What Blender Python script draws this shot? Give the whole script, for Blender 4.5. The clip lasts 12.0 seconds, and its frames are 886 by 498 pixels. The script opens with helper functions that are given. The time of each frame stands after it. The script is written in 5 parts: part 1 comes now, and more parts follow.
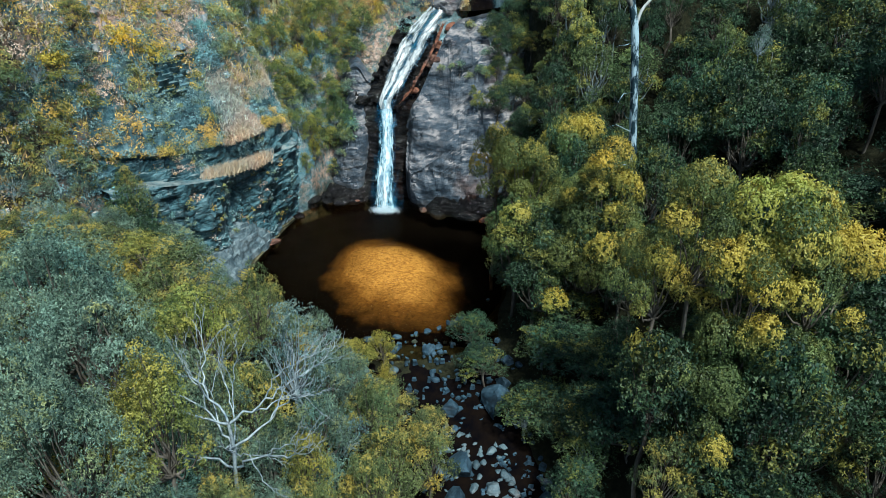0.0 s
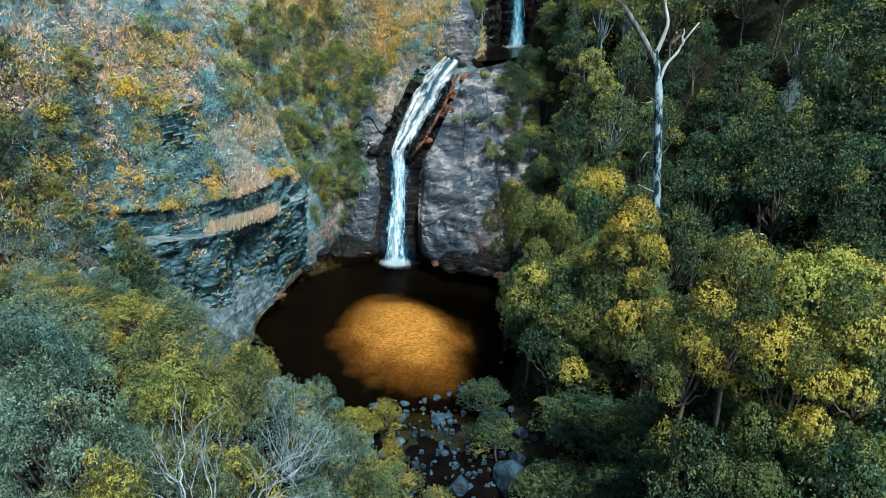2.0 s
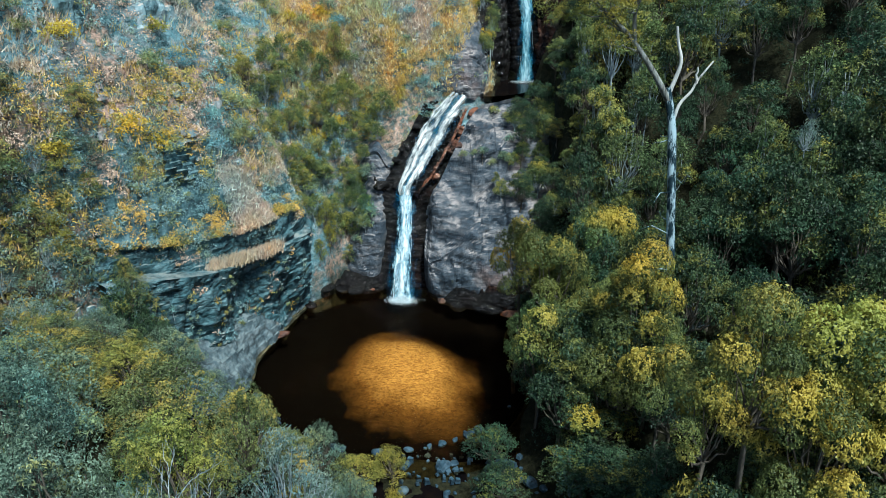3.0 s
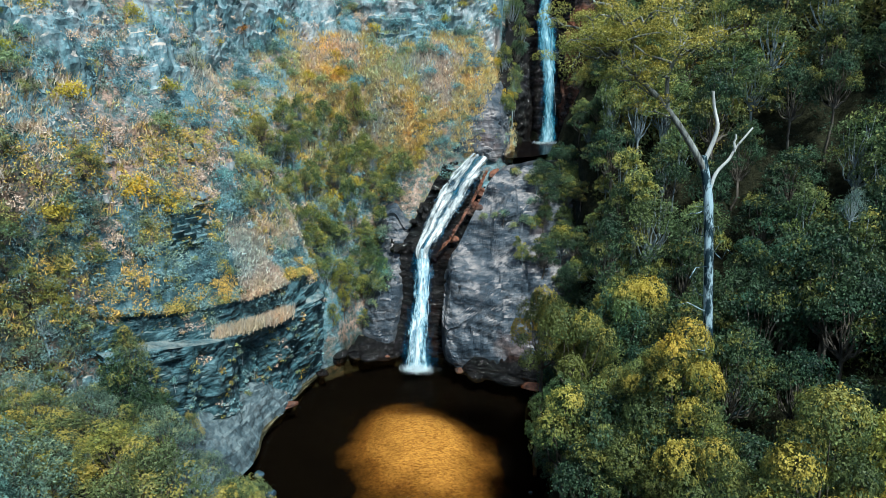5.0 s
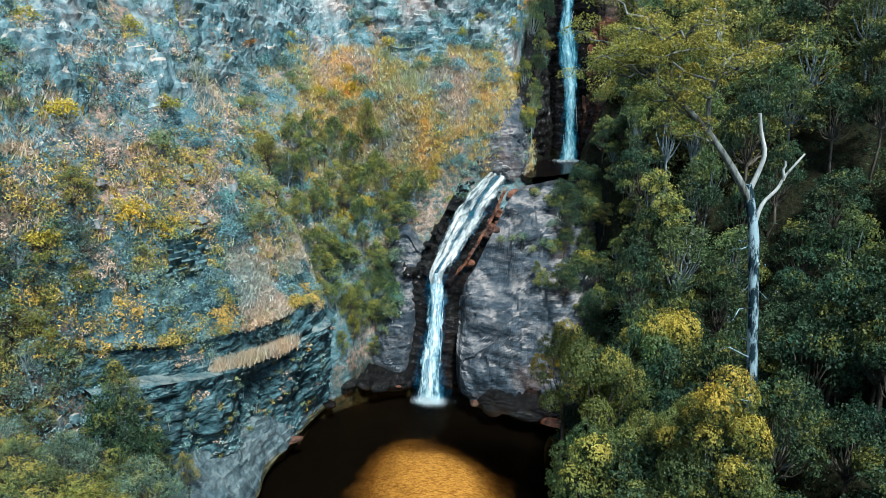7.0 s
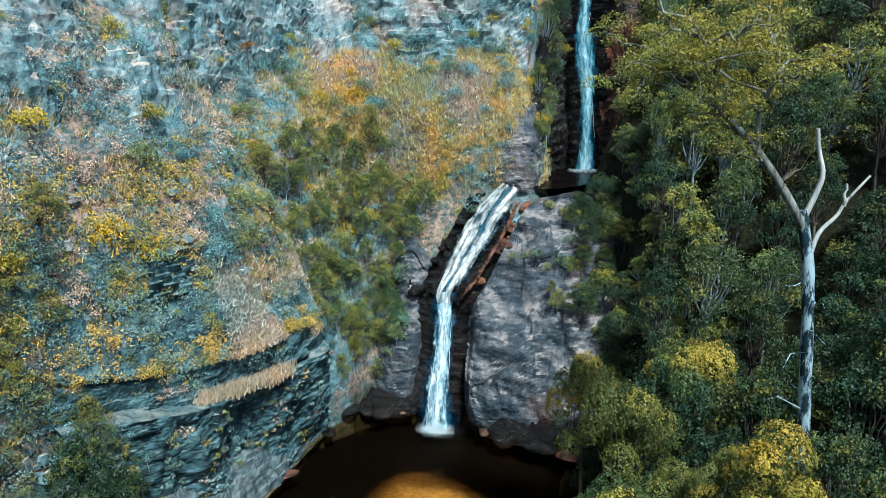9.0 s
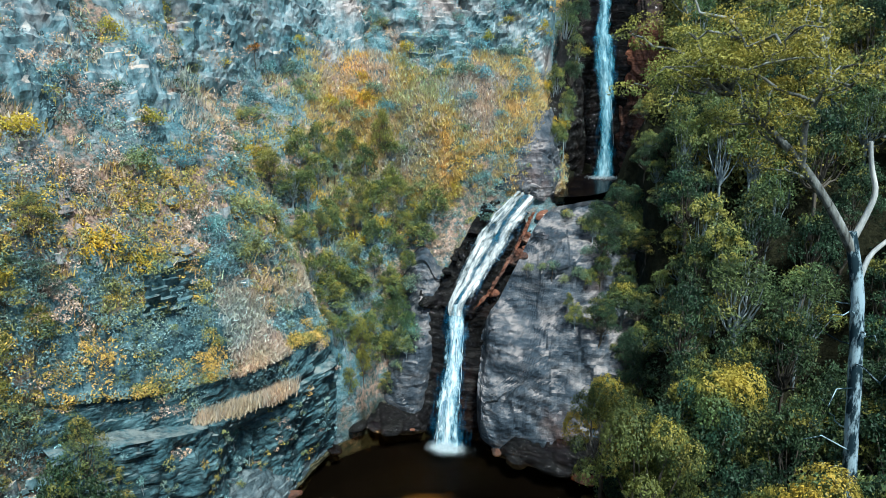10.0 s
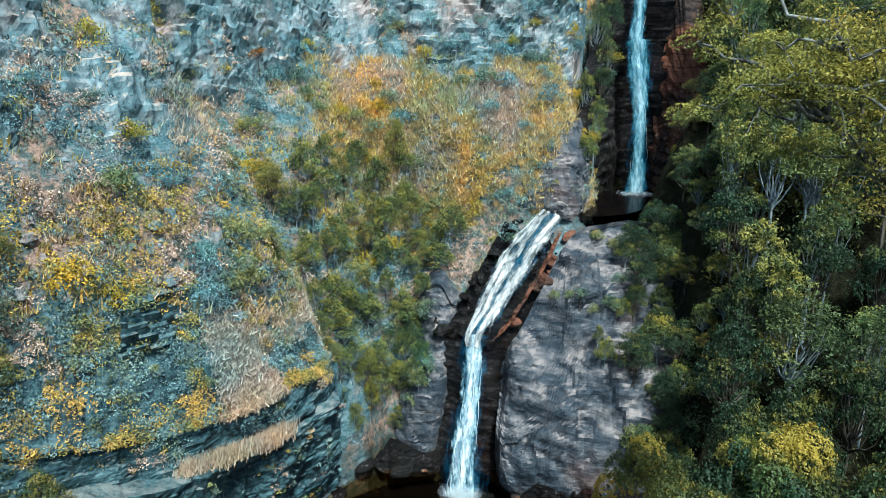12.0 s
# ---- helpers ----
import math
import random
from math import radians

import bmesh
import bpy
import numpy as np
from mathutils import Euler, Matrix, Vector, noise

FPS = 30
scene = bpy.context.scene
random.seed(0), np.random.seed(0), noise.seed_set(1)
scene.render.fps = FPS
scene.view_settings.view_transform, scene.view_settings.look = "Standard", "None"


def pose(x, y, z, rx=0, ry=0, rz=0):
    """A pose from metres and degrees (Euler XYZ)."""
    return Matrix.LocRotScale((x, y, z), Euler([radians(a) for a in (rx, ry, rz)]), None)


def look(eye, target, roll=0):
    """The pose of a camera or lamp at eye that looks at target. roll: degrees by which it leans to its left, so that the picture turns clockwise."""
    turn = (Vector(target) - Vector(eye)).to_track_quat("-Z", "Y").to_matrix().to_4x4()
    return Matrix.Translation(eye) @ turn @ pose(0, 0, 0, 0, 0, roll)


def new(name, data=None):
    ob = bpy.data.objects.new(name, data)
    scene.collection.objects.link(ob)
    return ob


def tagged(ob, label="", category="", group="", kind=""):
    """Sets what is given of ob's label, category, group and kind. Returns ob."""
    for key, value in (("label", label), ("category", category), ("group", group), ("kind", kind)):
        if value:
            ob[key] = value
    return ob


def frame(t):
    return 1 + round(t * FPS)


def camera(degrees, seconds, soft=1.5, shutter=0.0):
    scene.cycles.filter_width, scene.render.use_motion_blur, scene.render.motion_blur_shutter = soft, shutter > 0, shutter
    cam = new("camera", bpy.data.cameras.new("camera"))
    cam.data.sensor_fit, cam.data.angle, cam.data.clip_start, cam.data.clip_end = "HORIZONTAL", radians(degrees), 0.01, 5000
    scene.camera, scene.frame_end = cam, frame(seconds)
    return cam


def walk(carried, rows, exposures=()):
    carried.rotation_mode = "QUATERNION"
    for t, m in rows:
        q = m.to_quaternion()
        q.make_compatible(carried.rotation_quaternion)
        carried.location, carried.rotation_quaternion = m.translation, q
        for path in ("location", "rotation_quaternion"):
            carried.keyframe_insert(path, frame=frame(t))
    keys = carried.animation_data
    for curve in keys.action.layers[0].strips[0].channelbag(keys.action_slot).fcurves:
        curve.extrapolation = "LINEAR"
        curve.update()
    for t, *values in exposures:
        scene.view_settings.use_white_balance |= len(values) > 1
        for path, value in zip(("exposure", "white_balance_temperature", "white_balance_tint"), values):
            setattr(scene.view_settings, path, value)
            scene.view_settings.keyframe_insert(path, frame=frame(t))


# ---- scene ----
cam = camera(65.9, 12.0, 0.8)
PATH = [
    (0, (1.337, 0.19, 34.45), (1.229, 1.949, 33.504), 0.2),
    (0.5, (1.395, 1.045, 34.506), (1.268, 2.806, 33.566), 0.2),
    (1, (1.405, 1.898, 34.557), (1.266, 3.669, 33.638), 0.2),
    (1.5, (1.412, 2.728, 34.585), (1.264, 4.517, 33.705), 0.2),
    (2, (1.397, 3.559, 34.633), (1.241, 5.367, 33.791), 0.2),
    (2.5, (1.366, 4.368, 34.679), (1.198, 6.193, 33.877), 0.2),
    (3, (1.302, 5.19, 34.702), (1.121, 7.031, 33.942), 0.3),
    (3.2, (1.245, 5.479, 34.69), (1.062, 7.328, 33.949), 0.3),
    (4.8, (1.159, 8.155, 34.719), (0.919, 10.04, 34.095), 0.4),
    (5, (1.133, 8.533, 34.746), (0.886, 10.421, 34.134), 0.4),
    (5.5, (1.032, 9.485, 34.759), (0.771, 11.379, 34.174), 0.4),
    (6, (0.933, 10.496, 34.79), (0.661, 12.39, 34.207), 0.4),
    (6.5, (0.86, 11.545, 34.826), (0.575, 13.438, 34.244), 0.4),
    (7, (0.717, 12.603, 34.862), (0.421, 14.494, 34.282), 0.4),
    (7.2, (0.676, 13.011, 34.88), (0.377, 14.901, 34.3), 0.4),
    (8.8, (0.226, 16.949, 34.906), (-0.094, 18.837, 34.331), 0.4),
    (9, (0.179, 17.485, 34.908), (-0.148, 19.373, 34.334), 0.4),
    (9.5, (0.008, 18.85, 34.948), (-0.341, 20.734, 34.375), 0.5),
    (10, (-0.177, 20.233, 34.956), (-0.544, 22.115, 34.386), 0.5),
    (10.5, (-0.369, 21.662, 34.993), (-0.752, 23.541, 34.426), 0.5),
    (11, (-0.546, 23.119, 35.019), (-0.946, 24.995, 34.454), 0.5),
    (11.5, (-0.758, 24.563, 35.111), (-1.172, 26.437, 34.547), 0.6),
    (12, (-1.033, 26.04, 35.191), (-1.46, 27.911, 34.627), 0.7),
]
walk(cam, [(t, look(eye, target, roll)) for t, eye, target, roll in PATH])

# ---- light ----
SUN_EL, SUN_AZ = radians(58), radians(150)
world = bpy.data.worlds.new("world")
scene.world = world
world.use_nodes = True
wn = world.node_tree
sky = wn.nodes.new("ShaderNodeTexSky")
sky.sky_type, sky.sun_disc = "NISHITA", False
sky.sun_elevation, sky.sun_rotation = SUN_EL, SUN_AZ
sky.air_density, sky.dust_density = 1.0, 1.5
wn.links.new(sky.outputs[0], wn.nodes["Background"].inputs[0])
wn.nodes["Background"].inputs[1].default_value = 0.08
sun = new("sun", bpy.data.lights.new("sun", "SUN"))
sun.data.energy, sun.data.angle, sun.data.color = 4.5, radians(6), (1.0, 0.95, 0.86)
sun_way = Vector((math.sin(SUN_AZ) * math.cos(SUN_EL), math.cos(SUN_AZ) * math.cos(SUN_EL), math.sin(SUN_EL)))
sun.matrix_world = look(sun_way * 200, (0, 0, 0))
scene.view_settings.exposure = 0.42
scene.view_settings.use_white_balance = True
scene.view_settings.white_balance_temperature, scene.view_settings.white_balance_tint = 5580, -1

# ---- materials ----
def material(name, rough=0.8, spec=0.3):
    m = bpy.data.materials.new(name)
    m.use_nodes = True
    b = m.node_tree.nodes["Principled BSDF"]
    b.inputs["Roughness"].default_value = rough
    b.inputs["Specular IOR Level"].default_value = spec
    return m, m.node_tree, b


def node(nt, kind, **values):
    n = nt.nodes.new("ShaderNode" + kind)
    for key, value in values.items():
        key = key.replace("_", " ")
        n.inputs[key].default_value = value
    return n


def coords(nt, stretch=(1, 1, 1), turn=(0, 0, 0), own=False):
    c = nt.nodes.new("ShaderNodeTexCoord")
    g = nt.nodes.new("ShaderNodeNewGeometry")
    mp = nt.nodes.new("ShaderNodeMapping")
    mp.inputs["Scale"].default_value = stretch
    mp.inputs["Rotation"].default_value = [radians(a) for a in turn]
    nt.links.new(c.outputs["Object"] if own else g.outputs["Position"], mp.inputs["Vector"])
    return mp.outputs[0]


def noise_tex(nt, vec, scale, detail=6, rough=0.6, distort=0.0):
    n = nt.nodes.new("ShaderNodeTexNoise")
    n.inputs["Scale"].default_value, n.inputs["Detail"].default_value = scale, detail
    n.inputs["Roughness"].default_value, n.inputs["Distortion"].default_value = rough, distort
    nt.links.new(vec, n.inputs["Vector"])
    return n.outputs["Fac"]


def ramp(nt, fac, *stops):
    r = nt.nodes.new("ShaderNodeValToRGB")
    e = r.color_ramp.elements
    while len(e) < len(stops):
        e.new(0.5)
    for el, (p, c) in zip(e, stops):
        el.position = p
        el.color = (*c, 1) if len(c) == 3 else c
    nt.links.new(fac, r.inputs[0])
    return r.outputs[0]


def grey(nt, fac, lo, hi):
    r = nt.nodes.new("ShaderNodeMapRange")
    r.inputs[1].default_value, r.inputs[2].default_value = lo, hi
    nt.links.new(fac, r.inputs[0])
    return r.outputs[0]


def blend(nt, fac, a, b, mode="MIX"):
    mx = nt.nodes.new("ShaderNodeMix")
    mx.data_type, mx.blend_type = "RGBA", mode
    for sock, v in ((mx.inputs[0], fac), (mx.inputs[6], a), (mx.inputs[7], b)):
        if isinstance(v, (tuple, float, int)):
            sock.default_value = (*v, 1) if isinstance(v, tuple) else v
        else:
            nt.links.new(v, sock)
    return mx.outputs[2]


def sums(nt, op, a, b):
    n = nt.nodes.new("ShaderNodeMath")
    n.operation = op
    for sock, v in ((n.inputs[0], a), (n.inputs[1], b)):
        if isinstance(v, (float, int)):
            sock.default_value = v
        else:
            nt.links.new(v, sock)
    return n.outputs[0]


def bump(nt, b, height, strength=0.5, depth=0.1):
    n = nt.nodes.new("ShaderNodeBump")
    n.inputs["Strength"].default_value, n.inputs["Distance"].default_value = strength, depth
    nt.links.new(height, n.inputs["Height"])
    nt.links.new(n.outputs[0], b.inputs["Normal"])


def rock_material(name, dark, mid, pale, rust=(0.32, 0.16, 0.1), top_colour=(0.1, 0.11, 0.03), wet=0.0, rust_at=0.62, stain=0.8, crack_scale=0.42, grain=(0.4, 0.4, 1.5), cells=(0.26, 0.26, 1.6), relief=0.9):
    m, nt, b = material(name, 0.75, 0.35)
    strata = coords(nt, grain, (18, 10, 0))
    pos = coords(nt)
    s = noise_tex(nt, strata, 1.2, 9, 0.65, 0.4)
    big = noise_tex(nt, pos, 0.16, 5, 0.6)
    lighter = tuple(0.5 * (a + b2) for a, b2 in zip(mid, pale))
    base = blend(nt, grey(nt, noise_tex(nt, coords(nt, (1, 1, 1.6)), 0.2, 6, 0.65), 0.42, 0.62), ramp(nt, s, (0.3, dark), (0.52, mid), (0.8, lighter)), ramp(nt, s, (0.25, dark), (0.42, mid), (0.55, lighter), (0.7, pale)))
    base = blend(nt, ramp(nt, big, (rust_at, (0, 0, 0)), (rust_at + 0.14, (0.75, 0.75, 0.75))), base, rust)
    streak = noise_tex(nt, coords(nt, (1.0, 1.0, 0.12)), 0.9, 6, 0.65)
    base = blend(nt, ramp(nt, streak, (0.28, (stain,) * 3), (0.44, (0, 0, 0))), base, dark)
    fine = noise_tex(nt, pos, 2.6, 8, 0.7)
    base = blend(nt, grey(nt, fine, 0.35, 0.75), blend(nt, 0.5, base, dark), base)
    crack = nt.nodes.new("ShaderNodeTexVoronoi")
    crack.feature = "DISTANCE_TO_EDGE"
    crack.inputs["Scale"].default_value = crack_scale
    bent_way = nt.nodes.new("ShaderNodeVectorMath")
    bent_way.operation = "ADD"
    wob = nt.nodes.new("ShaderNodeTexNoise")
    wob.inputs["Scale"].default_value, wob.inputs["Detail"].default_value = 0.8, 5
    nt.links.new(pos, wob.inputs["Vector"])
    nt.links.new(coords(nt, cells, (24, 18, 0)), bent_way.inputs[0])
    nt.links.new(wob.outputs["Color"], bent_way.inputs[1])
    nt.links.new(bent_way.outputs[0], crack.inputs["Vector"])
    lines = ramp(nt, crack.outputs["Distance"], (0.0, (0.65, 0.65, 0.65)), (0.06, (0, 0, 0)))
    base = blend(nt, sums(nt, "MULTIPLY", lines, grey(nt, big, 0.25, 0.5)), base, tuple(c * 0.4 for c in dark))
    g = nt.nodes.new("ShaderNodeNewGeometry")
    sep = nt.nodes.new("ShaderNodeSeparateXYZ")
    nt.links.new(g.outputs["Normal"], sep.inputs[0])
    # patches of a second colour on upward-facing stone
    top_patches = sums(nt, "MULTIPLY", grey(nt, sep.outputs[2], 0.45, 0.8), grey(nt, noise_tex(nt, pos, 0.5, 6, 0.7), 0.48, 0.6))
    base = blend(nt, top_patches, base, top_colour)
    nt.links.new(base, b.inputs["Base Color"])
    nt.links.new(grey(nt, fine, -1.0, 1.4) if not wet else grey(nt, fine, 0.2, 3.0), b.inputs["Roughness"])
    bump(nt, b, sums(nt, "ADD", s, sums(nt, "MULTIPLY", fine, 0.5)), relief, 0.35)
    return m


def leaf_material(name, deep, green, tint_and_light, tint_mix=1.0, sheen=0.35):
    m, nt, b = material(name, 0.55, sheen)
    g = nt.nodes.new("ShaderNodeNewGeometry")
    o = nt.nodes.new("ShaderNodeObjectInfo")
    a = nt.nodes.new("ShaderNodeAttribute")
    a.attribute_name = "tint_and_light"
    sprig = nt.nodes.new("ShaderNodeAttribute")
    sprig.attribute_name = "tone"
    # tone adds painted crown shade to each leaf's random colour
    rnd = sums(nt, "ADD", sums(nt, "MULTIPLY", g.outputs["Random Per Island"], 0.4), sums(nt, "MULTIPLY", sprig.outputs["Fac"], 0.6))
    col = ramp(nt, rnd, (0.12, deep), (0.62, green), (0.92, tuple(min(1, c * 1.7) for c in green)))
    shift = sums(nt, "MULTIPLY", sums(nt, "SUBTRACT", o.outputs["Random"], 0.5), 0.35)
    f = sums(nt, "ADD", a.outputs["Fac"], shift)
    f = sums(nt, "MULTIPLY", grey(nt, sums(nt, "ADD", f, sums(nt, "MULTIPLY", rnd, 0.35)), 0.45, 1.1), tint_mix)
    # yellow tint; on tree crowns it stands for sunlit tops
    col = blend(nt, f, col, tint_and_light)
    patch = noise_tex(nt, coords(nt), 0.35, 3, 0.5)
    tone = ramp(nt, grey(nt, noise_tex(nt, coords(nt), 0.16, 2, 0.5), 0.3, 0.7), (0.0, (0.7, 0.95, 1.05)), (0.4, (0.95, 1.0, 1.0)), (0.75, (1.05, 1.03, 0.9)), (1.0, (1.2, 1.1, 0.8)))
    col = blend(nt, 1.0, col, tone, "MULTIPLY")
    col = blend(nt, grey(nt, patch, 0.35, 0.7), blend(nt, 1.0, col, (0.78, 0.9, 0.95), "MULTIPLY"), col)
    nt.links.new(col, b.inputs["Base Color"])
    tr = nt.nodes.new("ShaderNodeBsdfTranslucent")
    nt.links.new(col, tr.inputs["Color"])
    mix = nt.nodes.new("ShaderNodeMixShader")
    mix.inputs[0].default_value = 0.28
    out = nt.nodes["Material Output"]
    nt.links.new(b.outputs[0], mix.inputs[1])
    nt.links.new(tr.outputs[0], mix.inputs[2])
    nt.links.new(mix.outputs[0], out.inputs["Surface"])
    return m


def scrub_material():
    """Leaves whose tone, from dark blue-green to pale straw, comes with each tuft."""
    m, nt, b = material("hillside_scrub_leaf", 0.65, 0.2)
    g = nt.nodes.new("ShaderNodeNewGeometry")
    a = nt.nodes.new("ShaderNodeAttribute")
    a.attribute_name = "tint_and_light"
    col = ramp(nt, a.outputs["Fac"], (0.0, (0.03, 0.06, 0.06)), (0.16, (0.1, 0.19, 0.2)), (0.3, (0.27, 0.44, 0.46)), (0.42, (0.3, 0.4, 0.33)), (0.52, (0.19, 0.24, 0.1)), (0.63, (0.42, 0.38, 0.12)), (0.74, (0.68, 0.48, 0.09)), (0.86, (0.7, 0.43, 0.15)), (0.93, (0.66, 0.48, 0.36)), (1.0, (0.74, 0.58, 0.47)))
    col = blend(nt, grey(nt, g.outputs["Random Per Island"], 0.0, 0.8), blend(nt, 1.0, col, (0.5, 0.55, 0.6), "MULTIPLY"), col)
    tuft = nt.nodes.new("ShaderNodeAttribute")
    tuft.attribute_name = "tone"
    col = blend(nt, 1.0, col, ramp(nt, tuft.outputs["Fac"], (0.0, (0.34, 0.37, 0.4)), (0.35, (0.92, 0.93, 0.94)), (1.0, (1.34, 1.32, 1.3))), "MULTIPLY")
    nt.links.new(col, b.inputs["Base Color"])
    return m


def bark_material(name, dark, pale, mark=(0.02, 0.018, 0.016), lo=0.38, hi=0.62):
    m, nt, b = material(name, 0.85, 0.2)
    v = coords(nt, (1, 1, 0.25))
    s = noise_tex(nt, v, 2.5, 8, 0.7)
    col = ramp(nt, s, (lo, dark), (hi, pale))
    spots = noise_tex(nt, coords(nt, (1, 1, 0.5)), 1.6, 5, 0.6)
    col = blend(nt, ramp(nt, spots, (0.6, (0, 0, 0)), (0.66, (0.85, 0.85, 0.85))), col, mark)
    nt.links.new(col, b.inputs["Base Color"])
    bump(nt, b, s, 0.7, 0.05)
    return m


ROCK = rock_material("grey_rock", (0.012, 0.02, 0.03), (0.068, 0.095, 0.125), (0.46, 0.42, 0.4), rust=(0.3, 0.2, 0.17), top_colour=(0.32, 0.29, 0.28), rust_at=0.6, stain=0.6, crack_scale=0.34, grain=(0.2, 0.5, 1.3), cells=(0.2, 0.45, 1.0), relief=0.7)
ROCK_TEAL = rock_material("teal_rock", (0.01, 0.02, 0.026), (0.07, 0.17, 0.2), (0.31, 0.49, 0.53), (0.3, 0.26, 0.24), top_colour=(0.26, 0.3, 0.29), rust_at=0.68, stain=0.85, grain=(0.8, 0.8, 1.2), cells=(0.6, 0.6, 1.0))
ROCK_PALE = rock_material("pale_rock", (0.03, 0.05, 0.06), (0.2, 0.37, 0.42), (0.76, 0.77, 0.77), (0.66, 0.5, 0.44), top_colour=(0.6, 0.5, 0.42), rust_at=0.52, stain=0.55, crack_scale=0.34, grain=(0.7, 0.7, 0.5), cells=(0.5, 0.5, 0.35), relief=0.6)
ROCK_BENCH = rock_material("bench_rock", (0.02, 0.03, 0.036), (0.1, 0.155, 0.18), (0.36, 0.43, 0.45), (0.16, 0.17, 0.16), top_colour=(0.2, 0.25, 0.26), grain=(0.7, 0.7, 1.2), cells=(0.45, 0.45, 1.0))
# wet stone, blackened further to carry the shadow of the upper slot
ROCK_WET_SHADE = rock_material("shaded_wet_rock", (0.003, 0.003, 0.003), (0.009, 0.009, 0.009), (0.05, 0.046, 0.043), (0.05, 0.02, 0.012), top_colour=(0.012, 0.011, 0.01), wet=1.0, rust_at=0.58)
ROCK_RUST = rock_material("rust_rock", (0.008, 0.007, 0.007), (0.07, 0.055, 0.05), (0.3, 0.2, 0.15), (0.46, 0.18, 0.1), top_colour=(0.12, 0.06, 0.04), wet=1.0, rust_at=0.4)
STONE = rock_material("boulder_stone", (0.006, 0.014, 0.022), (0.028, 0.06, 0.09), (0.13, 0.22, 0.29), (0.14, 0.1, 0.08), top_colour=(0.04, 0.085, 0.12), rust_at=0.7, grain=(0.8, 0.8, 0.8), relief=0.5)
STONE_PALE = rock_material("cobble_stone", (0.015, 0.028, 0.036), (0.08, 0.13, 0.155), (0.26, 0.3, 0.31), (0.24, 0.13, 0.09), top_colour=(0.13, 0.18, 0.2), rust_at=0.6, stain=0.3, grain=(0.8, 0.8, 0.8), relief=0.4)
BARK = bark_material("brown_bark", (0.05, 0.04, 0.03), (0.2, 0.18, 0.15))
BARK_PALE = bark_material("bleached_bark", (0.12, 0.17, 0.2), (0.42, 0.48, 0.5))
BARK_WHITE = bark_material("white_deadwood", (0.35, 0.38, 0.38), (0.72, 0.72, 0.68))
BARK_BLUE = bark_material("blue_grey_deadwood", (0.012, 0.03, 0.042), (0.34, 0.46, 0.52), (0.012, 0.022, 0.03), 0.47, 0.55)
BARK_DARK = bark_material("mossy_bark", (0.02, 0.018, 0.014), (0.08, 0.07, 0.05))
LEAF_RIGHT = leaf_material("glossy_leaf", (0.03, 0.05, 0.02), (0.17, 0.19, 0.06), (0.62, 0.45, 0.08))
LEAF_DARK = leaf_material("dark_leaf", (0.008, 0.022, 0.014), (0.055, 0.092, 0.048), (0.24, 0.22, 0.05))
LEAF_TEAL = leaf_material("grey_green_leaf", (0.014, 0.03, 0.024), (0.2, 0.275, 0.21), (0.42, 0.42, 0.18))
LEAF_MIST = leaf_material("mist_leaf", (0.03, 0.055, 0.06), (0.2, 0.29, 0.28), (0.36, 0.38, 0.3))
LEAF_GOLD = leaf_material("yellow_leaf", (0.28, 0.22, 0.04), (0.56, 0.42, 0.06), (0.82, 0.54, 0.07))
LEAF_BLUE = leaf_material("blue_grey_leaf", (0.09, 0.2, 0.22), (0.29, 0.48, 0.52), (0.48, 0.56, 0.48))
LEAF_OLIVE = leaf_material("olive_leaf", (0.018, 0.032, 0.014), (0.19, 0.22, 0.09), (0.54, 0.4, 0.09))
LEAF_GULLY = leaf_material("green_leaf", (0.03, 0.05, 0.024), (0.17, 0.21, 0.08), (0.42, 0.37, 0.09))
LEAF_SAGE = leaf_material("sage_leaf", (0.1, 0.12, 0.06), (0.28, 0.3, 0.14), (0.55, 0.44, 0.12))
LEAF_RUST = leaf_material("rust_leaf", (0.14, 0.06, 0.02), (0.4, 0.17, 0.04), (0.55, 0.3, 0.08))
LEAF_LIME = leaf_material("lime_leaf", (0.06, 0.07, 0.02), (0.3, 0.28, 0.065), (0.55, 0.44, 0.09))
STRAW = leaf_material("dry_grass_blade", (0.5, 0.34, 0.18), (0.92, 0.64, 0.34), (0.94, 0.64, 0.2))
STRAW_PINK = leaf_material("pale_grass_blade", (0.46, 0.34, 0.29), (0.84, 0.63, 0.52), (0.9, 0.66, 0.48))
SCRUB = scrub_material()
BARK_LICHEN = bark_material("lichen_bark", (0.05, 0.05, 0.045), (0.32, 0.34, 0.32))


